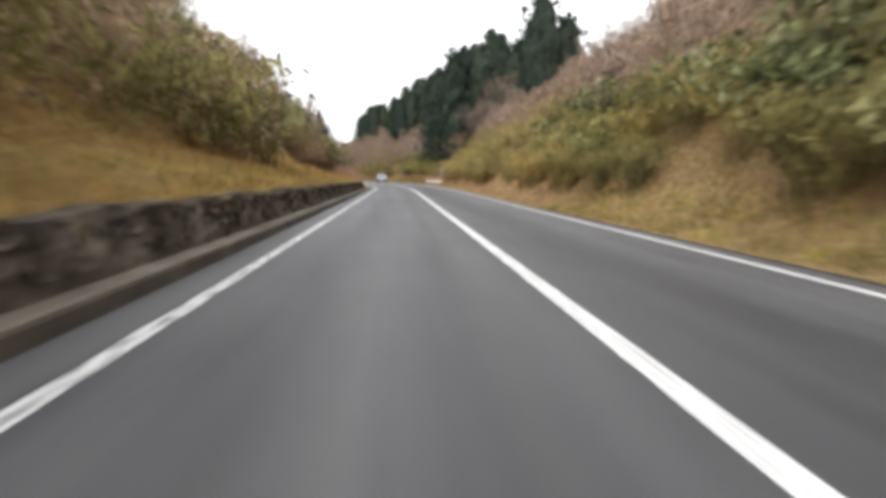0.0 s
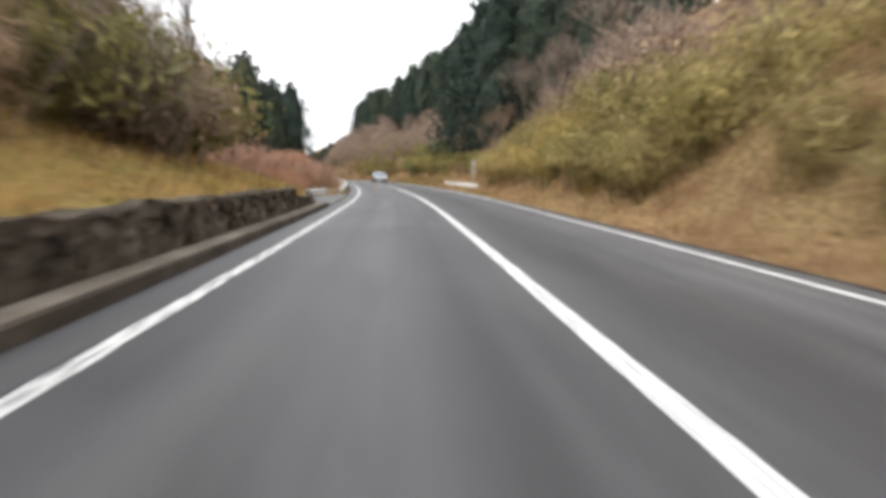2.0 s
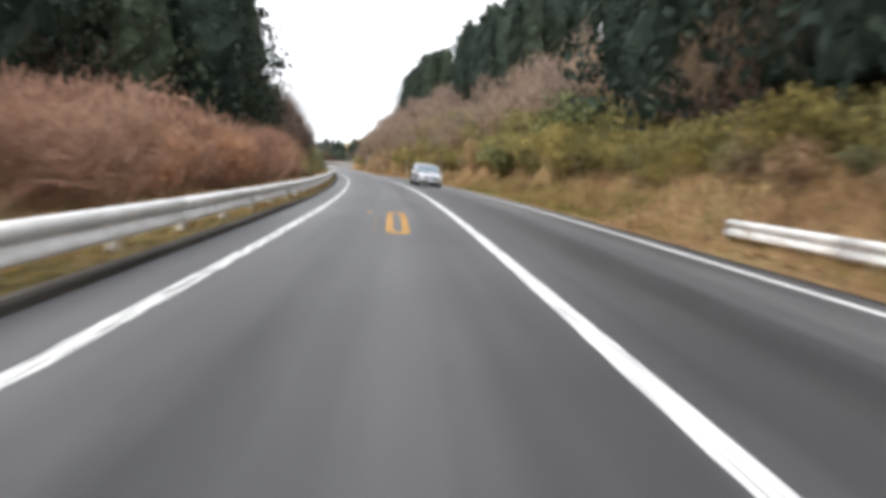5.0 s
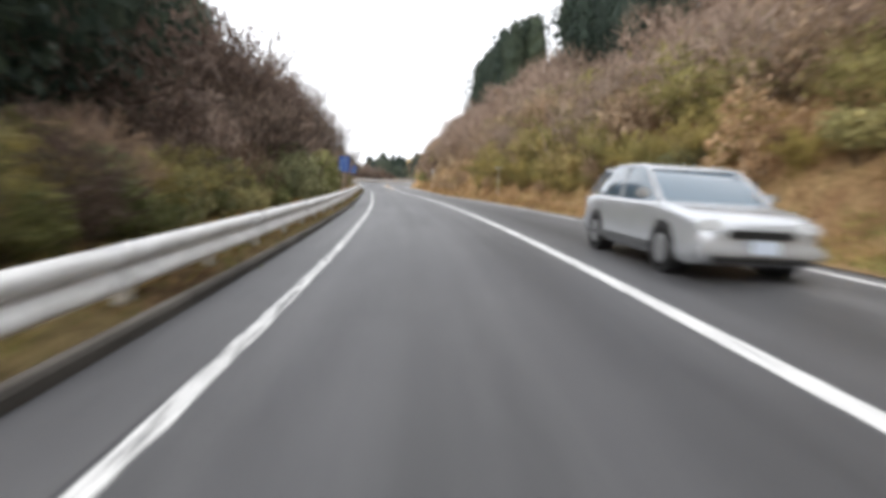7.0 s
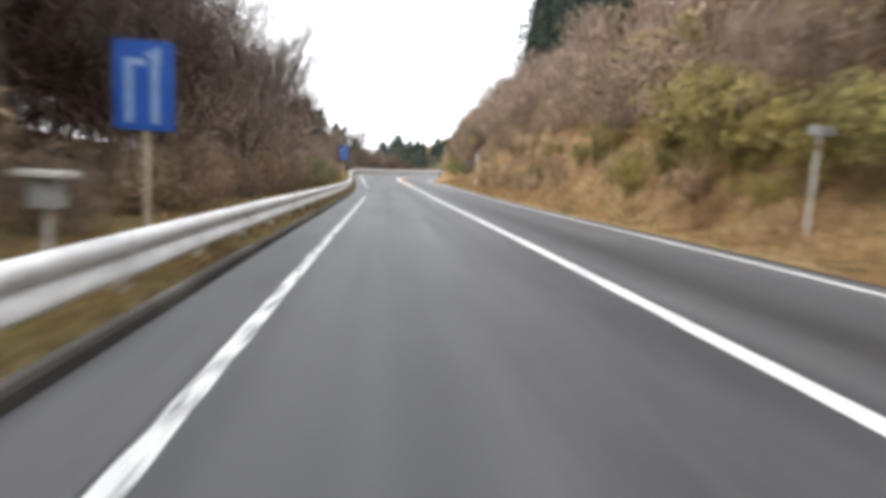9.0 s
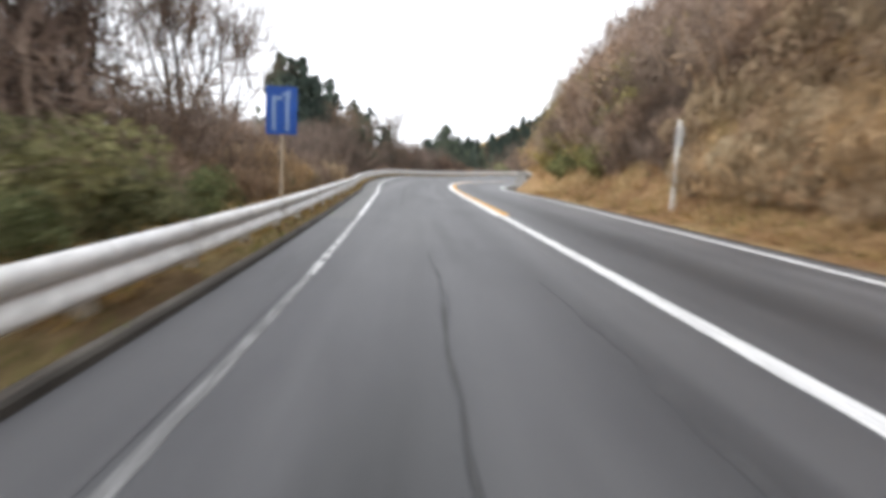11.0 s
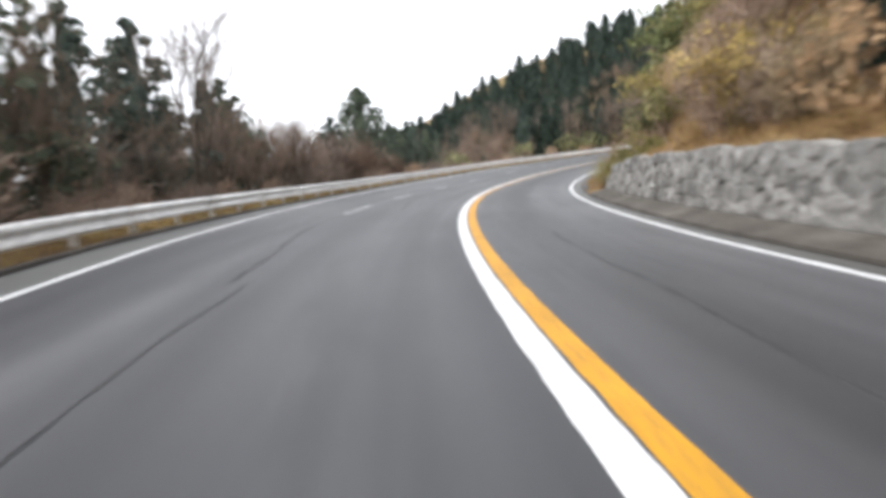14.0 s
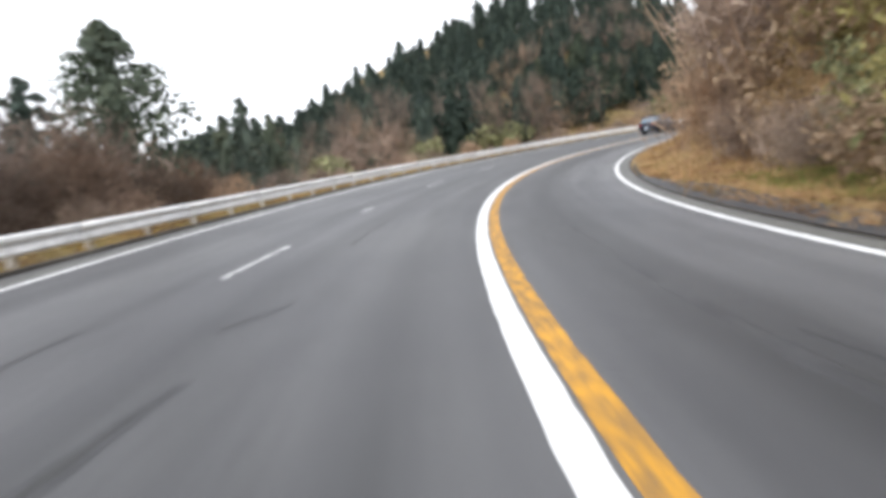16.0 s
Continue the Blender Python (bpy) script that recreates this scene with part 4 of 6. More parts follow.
def thicket(mat, seed, width=1.8, height=3.0, stems=26, twigs=1000, reach=0.52, thin=0.016):
    """A dense clump of bare stems under a haze of fine twigs."""
    rng = np.random.default_rng(seed)
    root = new("bare_brush")
    foot = rng.normal(size=(stems, 3)) * [width * 0.35, width * 0.35, 0]
    foot[:, 2] = -0.2
    way = unit(np.stack([foot[:, 0] * 0.4 + rng.normal(size=stems) * 0.25, foot[:, 1] * 0.4 + rng.normal(size=stems) * 0.25, np.full(stems, 1.0)], -1))
    L = height * rng.uniform(0.45, 0.75, (stems, 1))
    mid = foot + way * L
    tip = mid + unit(way + rng.normal(size=(stems, 3)) * 0.35) * L * 0.5
    v, f = merged(prisms(foot, mid, np.full(stems, 0.016), np.full(stems, 0.010)), prisms(mid, tip, np.full(stems, 0.010), np.full(stems, 0.004)))
    tagged(under(mesh_object("stem_clump", v, f, mat), root), kind="stuff")
    pieces = []
    for k in range(6):
        a, d = rng.uniform(0, 6.28), width * rng.uniform(0.0, 0.6)
        c = np.array([math.cos(a) * d, math.sin(a) * d, height * rng.uniform(0.34, 0.66)])
        q = unit(rng.normal(size=(twigs // 6, 3)))
        p = c + q * [width * 0.62, width * 0.62, height * 0.36] * rng.uniform(0.35, 1.05, (len(q), 1)) ** 0.6
        p[:, 2] = np.maximum(p[:, 2], 0.1)
        t = unit(q * 0.7 + rng.normal(size=q.shape) * 0.75 + [0, 0, 0.6])
        n = unit(np.cross(t, rng.normal(size=q.shape)))
        b = np.cross(n, t)
        L = reach * rng.uniform(0.5, 1.3, (len(q), 1))
        w = thin * rng.uniform(0.7, 1.6, (len(q), 1))
        pieces.append((np.stack([p - t * L * 0.5 - b * w, p - t * L * 0.5 + b * w, p + t * L * 0.5 + b * w * 0.4, p + t * L * 0.5 - b * w * 0.4], 1).reshape(-1, 3), np.arange(4 * len(q)).reshape(-1, 4)))
    v, f = merged(*pieces)
    tagged(under(mesh_object("twig_haze", v, f, mat), root), kind="stuff")
    return root


def bare_tree(seed, height=9.0, mat=TWIG_DARK, spread=0.5):
    """A leafless broadleaf tree: trunk, forking limbs, fine twigs."""
    rng = np.random.default_rng(seed)
    root = new("bare_tree")
    thick, fine = [], []

    def grow(p, d, length, r, depth):
        q = p + d * length
        (thick if r > 0.022 else fine).append((p, q, r, r * 0.72))
        if depth == 0:
            return
        for k in range(3 if depth > 1 else 4):
            nd = d + rng.normal(size=3) * spread * (0.6 if k == 0 else 1.0) * (0.7 if depth > 4 else 1.0)
            nd[2] += 0.28
            grow(p + d * length * (1.0 if k == 0 else rng.uniform(0.45, 0.95)), nd / np.linalg.norm(nd), length * rng.uniform(0.62, 0.84), r * (0.70 if k == 0 else 0.5), depth - 1)

    grow(np.array([0, 0, -0.4]), np.array([rng.normal() * 0.06, rng.normal() * 0.06, 1.0]), height * 0.28, height * 0.0125, 5)
    ends = [g for g in fine if g[2] < 0.02]
    for g in ends * 2:
        t = g[1] - g[0]
        t = t / np.linalg.norm(t) + rng.normal(size=3) * 0.55
        p = g[0] + (g[1] - g[0]) * rng.uniform(0.2, 1.0)
        fine.append((p, p + t * height * rng.uniform(0.03, 0.075), 0.008, 0.004))
    a = [np.array([g[i] for g in thick]) for i in range(4)]
    v, f = prisms(a[0], a[1], a[2], a[3])
    under(mesh_object("trunk", v, f, BARK), root)
    a = [np.array([g[i] for g in fine]) for i in range(4)]
    way = unit(a[1] - a[0])
    side = unit(np.cross(way, rng.normal(size=way.shape)))
    w0, w1 = np.maximum(a[2], 0.009)[:, None], np.maximum(a[3], 0.006)[:, None]
    v = np.stack([a[0] - side * w0, a[0] + side * w0, a[1] + side * w1, a[1] - side * w1], 1).reshape(-1, 3)
    ob = under(mesh_object("branchwork", v, np.arange(len(v)).reshape(-1, 4), mat), root)
    tagged(ob, kind="stuff")
    return root


def conifer(seed, height=15.0, width=2.6, clumps=46, per=26, bare=0.12, flat=0.75, size=0.5, heart=0.5, dome=2.0, mat=CEDAR):
    """A conifer: straight trunk, billowing clumps of needle sprays round a shaded heart."""
    rng = np.random.default_rng(seed)
    root = new("conifer")
    bm = bmesh.new()
    tube(bm, (0, 0, -0.6), (0, 0, height * 0.96), height * 0.014, 0.02, 7)
    part("trunk", bm, BARK, root)
    pieces = []
    shape = lambda t: (1 - t ** dome) ** 0.8 * (0.65 + 0.35 * np.minimum(1, t * 5))
    if heart:
        rows, sides = 9, 8
        t = np.linspace(0, 0.93, rows)
        ang = np.arange(sides) * 2 * np.pi / sides
        rr = (width * heart * shape(t))[:, None] * rng.uniform(0.7, 1.15, (rows, sides))
        core = np.stack([rr * np.cos(ang), rr * np.sin(ang), (height * (bare + (1 - bare) * t))[:, None] + rng.normal(size=(rows, sides)) * 0.2], -1).reshape(-1, 3)
        pieces.append((core, grid_faces(rows, sides, True)))
    for k in range(clumps):
        u = ((k + rng.uniform(0, 0.9)) / clumps) ** 0.9
        a = k * 2.4 + rng.normal() * 0.4
        r = width * float(shape(u)) * rng.uniform(0.45, 0.95)
        c = np.array([math.cos(a) * r, math.sin(a) * r, height * (bare + (1 - bare) * u) * 0.985 - 0.1 * r])
        rc = width * (0.46 - 0.38 * u) * rng.uniform(0.8, 1.25)
        q = unit(rng.normal(size=(per, 3)))
        p = c + q * [rc, rc, rc * flat] * rng.uniform(0.2, 0.98, (per, 1)) ** 0.5
        pieces.append(leaves(p, unit(q * 0.8 + [math.cos(a) * 0.3, math.sin(a) * 0.3, 0.5] + rng.normal(size=q.shape) * 0.5), size, rng, 0.5, 0.5))
    v, f = merged(*pieces)
    tagged(under(mesh_object("crown", v, f, mat), root), kind="stuff")
    return root


GROVE = []


def stand(kinds, spots, ground_of, label, category, group, seed, scale=(0.8, 1.25)):
    """Notes copies of the given plants at (s, off) spots, each turned and scaled a little."""
    rng = np.random.default_rng(seed)
    for s, o in spots:
        k = kinds[int(rng.integers(len(kinds)))]
        z = float(ground_of(s, o))
        GROVE.append((k, place(float(s), float(o), z - 0.12, rng.uniform(0, 360), rng.uniform(*scale)), label, category, group, float(o - 4.3 if o > 0 else left_edge(s) - o), k.name.split(".")[0]))


def plant_all():
    """The nearest of each kind become things of their own, the rest one joined mass of each kind."""
    for kind in ("shrub", "bare_brush", "bare_tree", "conifer"):
        rows = sorted([g for g in GROVE if g[6] == kind], key=lambda g: g[5])
        top = 295
        for k, m, label, category, group, _, _ in rows[:top]:
            tagged(copy_thing(k, m), label, category, group)
        vs, fs, mats, index, n = [], [], [], [], 0
        for k, m, *_ in rows[top:]:
            for child in k.children:
                me = child.data
                if child.name.split(".")[0] == "crown":
                    v = np.empty(len(me.vertices) * 3)
                    me.vertices.foreach_get("co", v)
                    loops = np.empty(len(me.loops), int)
                    me.loops.foreach_get("vertex_index", loops)
                    if me.materials[0] not in mats:
                        mats.append(me.materials[0])
                    vs.append(v.reshape(-1, 3) @ np.array(m.to_3x3()).T + np.array(m.translation))
                    fs.append(loops.reshape(-1, 4) + n)
                    index += [mats.index(me.materials[0])] * (len(loops) // 4)
                    n += len(vs[-1])
                    continue
                v = np.empty(len(me.vertices) * 3)
                me.vertices.foreach_get("co", v)
                v = v.reshape(-1, 3)
                if child.name.split(".")[0] not in ("foliage", "twig_haze"):
                    continue
                v = v.reshape(-1, 4, 3)[::3]
                c = v.mean(1, keepdims=True)
                v = (c + (v - c) * 1.33).reshape(-1, 3) @ np.array(m.to_3x3()).T + np.array(m.translation)
                mat = me.materials[0]
                if mat not in mats:
                    mats.append(mat)
                vs.append(v)
                fs.append(np.arange(len(v)).reshape(-1, 4) + n)
                index += [mats.index(mat)] * (len(v) // 4)
                n += len(v)
        if vs:
            ob = mesh_object({"shrub": "upper_shrubs", "conifer": "far_woods"}.get(kind, "upper_brushwood"), np.concatenate(vs), np.concatenate(fs), mats[0])
            for mat in mats[1:]:
                ob.data.materials.append(mat)
            ob.data.polygons.foreach_set("material_index", index)
            tagged(ob, "dark conifer woods covering the far hill" if kind == "conifer" else "dense mixed growth high on the banks", "woods" if kind == "conifer" else "undergrowth", kind="stuff")


def scatter(s0, s1, o0, o1, n, seed, gap=0.9):
    rng = np.random.default_rng(seed)
    out = []
    for _ in range(n * 12):
        p = (rng.uniform(s0, s1), rng.uniform(o0, o1))
        if all((p[0] - q[0]) ** 2 + (p[1] - q[1]) ** 2 > gap * gap for q in out):
            out.append(p)
        if len(out) >= n:
            break
    return out


olive = [plume(OLIVE, 11 + k, per=44, leaf=0.19) for k in range(4)]
bright = [plume(BRIGHT_GOLD, 121 + k, per=48, leaf=0.17) for k in range(3)]
leafy = [plume(FRESH, 141 + k, leaf=0.25, slim=0.42) for k in range(2)]
gold = [plume(GOLD, 21 + k, per=48, leaf=0.17) for k in range(4)]
green = [shrub(DULL_GREEN, 31 + k, leaf=0.27, slim=0.5, droop=0.3) for k in range(3)]
near_green = [shrub(DULL_GREEN, 131, count=2000, leaf=0.20, slim=0.5, droop=0.4), shrub(FRESH, 132, count=2000, leaf=0.20, slim=0.5, droop=0.4)]
russet = [shrub(RUSSET, 41 + k, count=1400, leaf=0.18, slim=0.5, droop=0.3) for k in range(3)]
red_brush = [thicket(TWIG_RED, 51 + k, 2.0, 3.0, 40, 1800, 0.42, 0.014) for k in range(3)]
brown_brush = [thicket(TWIG_BROWN, 61 + k) for k in range(4)]
dark_brush = [thicket(TWIG_DARK, 161 + k) for k in range(2)]
tall_brush = [thicket(TWIG_DARK, 66 + k, 2.8, 6.5, 50, 1900, 0.65, 0.02) for k in range(3)]
deep_brush = [thicket(TWIG_DEEP, 171 + k) for k in range(2)]
tall_deep = [thicket(TWIG_DEEP, 176 + k, 2.8, 6.5, 50, 2100, 0.65, 0.02) for k in range(3)]
bare = [bare_tree(71 + k, 9.0 + k * 0.6) for k in range(4)]
dark_bare = [bare_tree(75 + k, 9.2 + k * 0.6, TWIG_DEEP) for k in range(2)]
cedars = [conifer(81 + k, 12.0 + 1.0 * k, 3.7 + 0.3 * k, 54, 24, size=0.46, dome=(2.2, 3.4, 2.7, 4.0)[k]) for k in range(4)]
broad_cedar = [conifer(91, 9.0, 2.1, 60, 30, 0.15, 0.55, 0.36, dome=1.25, mat=HAZED_CEDAR), conifer(92, 8.4, 1.9, 54, 30, 0.2, 0.55, 0.34, dome=1.35, mat=HAZED_CEDAR)]
lone_cedar = [conifer(94, 9.6, 2.9, 90, 40, 0.42, 0.5, 0.3, 0.25, 1.7, HAZED_CEDAR)]
slim_cedar = [conifer(97, 4.0, 0.62, 44, 26, 0.2, 0.6, 0.16, 0.5, 1.5)]
airy_pine = [conifer(111 + k, 8.0 + 0.5 * k, 2.3, 40, 30, 0.25, 0.45, 0.34, 0.2, mat=HAZED_CEDAR) for k in range(3)]
wood_cedar = [conifer(95 + k, 8.4 + k, 2.9 + 0.2 * k, 36, 18, 0.1, 0.8, 0.6, dome=1.35 + 0.35 * k, mat=WOOD_NEEDLES) for k in range(3)]
pampas = [shrub(TAN, 101 + k, count=1300, leaf=0.55, slim=0.09, droop=1.4) for k in range(2)]
PATTERNS = leafy + deep_brush + tall_deep + dark_bare + dark_brush + bright + near_green + pampas + olive + gold + green + russet + red_brush + brown_brush + tall_brush + bare + cedars + broad_cedar + lone_cedar + slim_cedar + airy_pine + wood_cedar


def right(kinds, s0, s1, o0, o1, n, gap, scale, label, category, group):
    seed = int(s0 * 7 + o0 * 13 + n) % 9973
    stand(kinds, scatter(s0, s1, o0, o1, n, seed, gap), right_height, label, category, group, seed, scale)


def left(kinds, s0, s1, o0, o1, n, gap, scale, label, category, group):
    seed = int(s0 * 5 + o0 * 11 + n) % 9967
    stand(kinds, scatter(s0, s1, -o1, -o0, n, seed, gap), left_height, label, category, group, seed, scale)


RB, RW, LB, LW = "bushes on the right bank", "brush on the right bank", "bushes on the left bank", "brush on the left bank"
# right bank, from the start of the walk onwards
right(olive + leafy, 4, 34, 6.3, 8.8, 28, 1.2, (0.85, 1.15), "olive-green leafy bush on the steep bank", "bush", RB)
right(green, -10, 12, 6.5, 10, 14, 1.6, (0.9, 1.3), "dull dark green bush at the foot of the bank", "bush", RB)
right(brown_brush, -10, 62, 8.6, 20, 64, 1.7, (1.0, 1.5), "bare mauve-brown brush high on the cut bank", "brush", RW)
right(bright + gold, 24, 62, 6.4, 9.6, 28, 1.4, (0.8, 1.15), "yellowing bushy shrub leaning over the bank", "bush", RB)
right(bright + gold + olive + olive, 46, 67.5, 6.2, 8.8, 24, 1.3, (0.9, 1.18), "large yellow-green bush leaning over the verge", "bush", RB)
right(gold + olive, 67, 82, 7.6, 9.2, 14, 1.2, (0.55, 0.75), "rounded yellow-green bush beside the verge", "bush", RB)
right(brown_brush, 64, 90, 9.5, 14, 18, 1.7, (0.9, 1.3), "bare mauve-brown brush behind the verge", "brush", RW)
right(cedars, 90, 112, 9.3, 15.5, 18, 2.0, (1.1, 1.3), "tall dark green cedar close behind the verge", "conifer tree", "cedars on the right ridge")
right(russet, -8, 60, 8.6, 16, 24, 2.0, (0.9, 1.3), "russet dry-leaved shrub on the bank", "bush", RB)
right(gold + bright, 69, 74, 6.1, 7.6, 6, 1.5, (0.85, 1.0), "yellow-green bush arching over the foot of the bank", "bush", RB)
right(gold, 73.5, 80, 6.5, 7.3, 7, 1.0, (0.5, 0.65), "low yellow-green bush at the foot of the bank", "bush", RB)
right(gold, 76, 84, 7.2, 8.3, 6, 1.1, (0.55, 0.75), "low yellow-green bush behind the short rail", "bush", RB)
right(olive, 84, 110, 6.7, 8.2, 17, 1.2, (0.6, 0.85), "low olive-green bush behind the verge", "bush", RB)
right(olive + green + russet, 84, 134, 6.7, 7.5, 30, 1.1, (0.32, 0.55), "low dark green bush at the foot of the bank", "bush", RB)
right(olive + leafy + olive, 103, 121, 6.6, 9.0, 22, 1.3, (0.85, 1.12), "broad olive-green bush rounding over the bank", "bush", RB)
right(olive + olive + russet, 119, 140, 6.7, 8.9, 26, 1.1, (0.7, 1.0), "olive-green bush low on the cut bank", "bush", RB)
right(brown_brush + brown_brush + russet, 117, 146, 8.6, 14, 38, 1.3, (0.9, 1.35), "bare brown brush covering the cut bank", "brush", RW)
right(brown_brush, 96, 150, 9.5, 20, 44, 1.8, (1.0, 1.6), "bare mauve-brown brush on the cut bank", "brush", RW)
right(olive + gold + russet, 136, 172, 6.6, 9.6, 44, 1.2, (0.7, 1.15), "olive and yellow bush on the bank", "bush", RB)
right(olive + russet + brown_brush, 130, 163, 7.2, 10.8, 28, 1.5, (1.0, 1.45), "olive-yellow bush on the cut bank", "bush", RB)
right(brown_brush, 150, 214, 7.4, 19, 78, 1.7, (1.0, 1.6), "bare mauve-brown brush on the cut bank", "brush", RW)
right(russet + brown_brush, 168, 200, 7.6, 10.0, 26, 1.4, (0.7, 1.1), "tan dry-leaved shrub low on the bank", "bush", RB)
right(pampas + pampas + russet, 182, 194, 6.3, 8.0, 26, 0.9, (0.5, 0.8), "tan dry pampas grass clump on the bank", "grass clump", "pampas on the bank")
right(brown_brush + deep_brush, 194, 200, 6.7, 8.6, 12, 1.0, (0.6, 0.9), "dry brown brush low on the bank", "brush", RW)
right(brown_brush, 184, 210, 8.2, 13, 34, 1.2, (0.9, 1.25), "bare brown brush above the leaf litter", "brush", RW)
right(olive + leafy + olive, 199.5, 216, 6.5, 7.5, 26, 0.8, (0.52, 0.72), "dense olive-green bush hanging over the leaf litter", "bush", RB)
right(deep_brush + dark_brush, 195, 204, 6.6, 8.4, 24, 0.8, (0.5, 0.8), "dark tangled brush above the leaf litter", "brush", RW)
right(deep_brush + brown_brush + olive, 197, 216, 7.0, 9.2, 36, 0.9, (0.75, 1.1), "bare brown brush above the leaf litter", "brush", RW)
right(brown_brush + russet, 196, 216, 7.6, 12, 26, 1.3, (0.9, 1.3), "bare brown brush above the leaf litter", "brush", RW)
right(gold + russet + olive, 214, 224, 7.0, 9.4, 12, 1.4, (0.8, 1.15), "golden dry bush above the stone wall", "bush", RB)
right(olive + green + brown_brush, 233, 244, 6.8, 9.5, 14, 1.2, (0.7, 1.0), "dark olive bush above the end of the stone wall", "bush", RB)
right(russet + brown_brush + pampas + brown_brush, 222, 233, 6.6, 9.5, 13, 1.3, (0.75, 1.15), "tan dry-leaved bush above the stone wall", "bush", RB)
right(olive + leafy + green, 236.5, 246, 6.9, 9.6, 14, 1.0, (0.7, 1.05), "dark olive-green bush above the end of the wall", "bush", RB)
right(brown_brush, 212, 246, 9, 18, 34, 1.7, (1.0, 1.6), "bare mauve-brown brush above the stone wall", "brush", RW)
right(brown_brush + russet + olive + russet, 241, 262, 8.9, 15, 26, 1.5, (1.0, 1.6), "bare brown brush hanging over the inside of the bend", "brush", RW)
right(russet + brown_brush + brown_brush + russet, 244, 268, 7.4, 9.2, 28, 1.0, (0.5, 0.9), "dry brown bush at the back of the flat verge", "bush", RB)
right(olive + green, 246, 256, 8.3, 9.6, 8, 1.2, (0.5, 0.8), "small olive-green bush at the back of the verge", "bush", RB)
right(brown_brush + russet, 261, 300, 6.2, 15, 44, 1.6, (0.9, 1.6), "bare brown brush hanging over the inside of the bend", "brush", RW)
right(olive + leafy, 238, 251, 8.6, 12, 12, 1.4, (1.0, 1.4), "large olive-green bush above the bend", "bush", RB)
right(olive + green, 245, 262, 9.6, 11.4, 9, 1.5, (0.5, 0.85), "small green bush beside the grassy verge", "bush", RB)
RC = "cedars on the right ridge"
right(cedars, 78, 116, 15.5, 24, 26, 2.4, (1.0, 1.25), "tall dark green cedar on the ridge above the road", "conifer tree", RC)
right(cedars, 149, 167, 14.0, 20, 22, 1.8, (0.68, 0.9), "dark green cedar on the crest of the cut bank", "conifer tree", RC)
right(cedars, 150, 165, 20, 28, 14, 2.2, (0.75, 0.95), "dark green cedar on the crest of the cut bank", "conifer tree", RC)
right(cedars, 191, 216.5, 15.2, 19.5, 22, 1.9, (0.66, 0.82), "dark green cedar on the crest above the bend", "conifer tree", RC)
right(russet + olive + olive, 138, 178, 6.3, 7.4, 36, 1.1, (0.4, 0.65), "low dry bush hanging over the leaf litter", "bush", RB)
right(gold + brown_brush, 226, 234, 7.3, 9.2, 6, 1.3, (0.6, 0.9), "golden bush hanging above the stone wall", "bush", RB)
right(pampas, 176, 192, 5.9, 8.6, 26, 1.2, (0.45, 0.75), "tan dry pampas grass clump on the bank", "grass clump", "pampas on the bank")
right(gold + gold + pampas + brown_brush, 217, 232.5, 6.7, 8.8, 17, 1.2, (0.65, 1.05), "dry brown bush hanging above the stone wall", "bush", RB)
right(russet + brown_brush + olive, 236, 245, 5.3, 6.6, 11, 0.9, (0.35, 0.6), "dry brown bush over the end of the stone wall", "bush", RB)
stand(slim_cedar, [(224.6, 6.5)], right_height, "slim dark conifer among the brush above the wall", "conifer tree", RC, 3, (1.0, 1.02))
stand(bare, [(66, 10.5), (70, 9.6), (74, 10.8), (78, 9.6), (83, 8.6), (88, 10.5), (93, 9.2), (98, 9.0), (103, 10.5), (250, 9.5), (262, 9)], right_height, "leafless grey-brown tree on the bank", "bare tree", "bare trees on the bank", 13, (0.65, 0.9))

# left side
left(green + olive + russet, -14, 27, 6.7, 9.8, 32, 1.5, (1.0, 1.5), "grey-green evergreen bush on the bank", "bush", LB)
left(olive + russet + brown_brush + olive + green, 18, 53, 8.2, 12.5, 30, 1.5, (0.9, 1.3), "olive-yellow bush on the bank", "bush", LB)
left(olive + green + russet, 44.5, 53, 7.0, 9.6, 14, 1.0, (0.8, 1.1), "dark olive bush above the end of the wall", "bush", LB)
left(olive + russet + olive + brown_brush, 38, 52.5, 6.9, 10, 24, 1.3, (0.85, 1.25), "olive-yellow bush overhanging the end of the wall", "bush", LB)
left(gold + olive + olive + brown_brush, -12, 52, 11, 19, 36, 1.9, (1.0, 1.5), "bare brown brush on top of the bank", "brush", LW)
stand(bare, [(46, -13), (51, -12), (42, -16), (53.5, -8.8)], left_height, "leafless tree on top of the bank", "bare tree", "bare trees on the bank", 24, (0.6, 0.75))
left(red_brush, 58, 100, 8.2, 20, 76, 1.4, (0.8, 1.1), "dense reddish-brown leafless thicket behind the rail", "brush", "reddish thicket")
left(red_brush, 62, 100, 6.4, 8.4, 34, 1.1, (0.5, 0.75), "reddish-brown leafless brush close behind the rail", "brush", "reddish thicket")
left(cedars, 106, 132, 10.5, 24, 30, 2.2, (0.75, 0.98), "tall dark green cedar behind the thicket", "conifer tree", "cedars on the left")
left(cedars, 66, 114, 20, 32, 54, 1.9, (0.55, 0.76), "tall dark green cedar behind the thicket", "conifer tree", "cedars on the left")
left(cedars, 132, 158, 14.5, 24, 20, 2.2, (0.68, 0.88), "dark green cedar among bare brush", "conifer tree", "cedars on the left")
left(red_brush, 97, 111, 6.6, 10.5, 20, 1.3, (0.55, 0.9), "reddish-brown leafless brush close behind the rail", "brush", "reddish thicket")
left(olive + near_green, 112.5, 124, 6.5, 8.2, 13, 1.1, (0.5, 0.72), "olive-green leafy shrub behind the guard rail", "bush", "shrubs behind the rail")
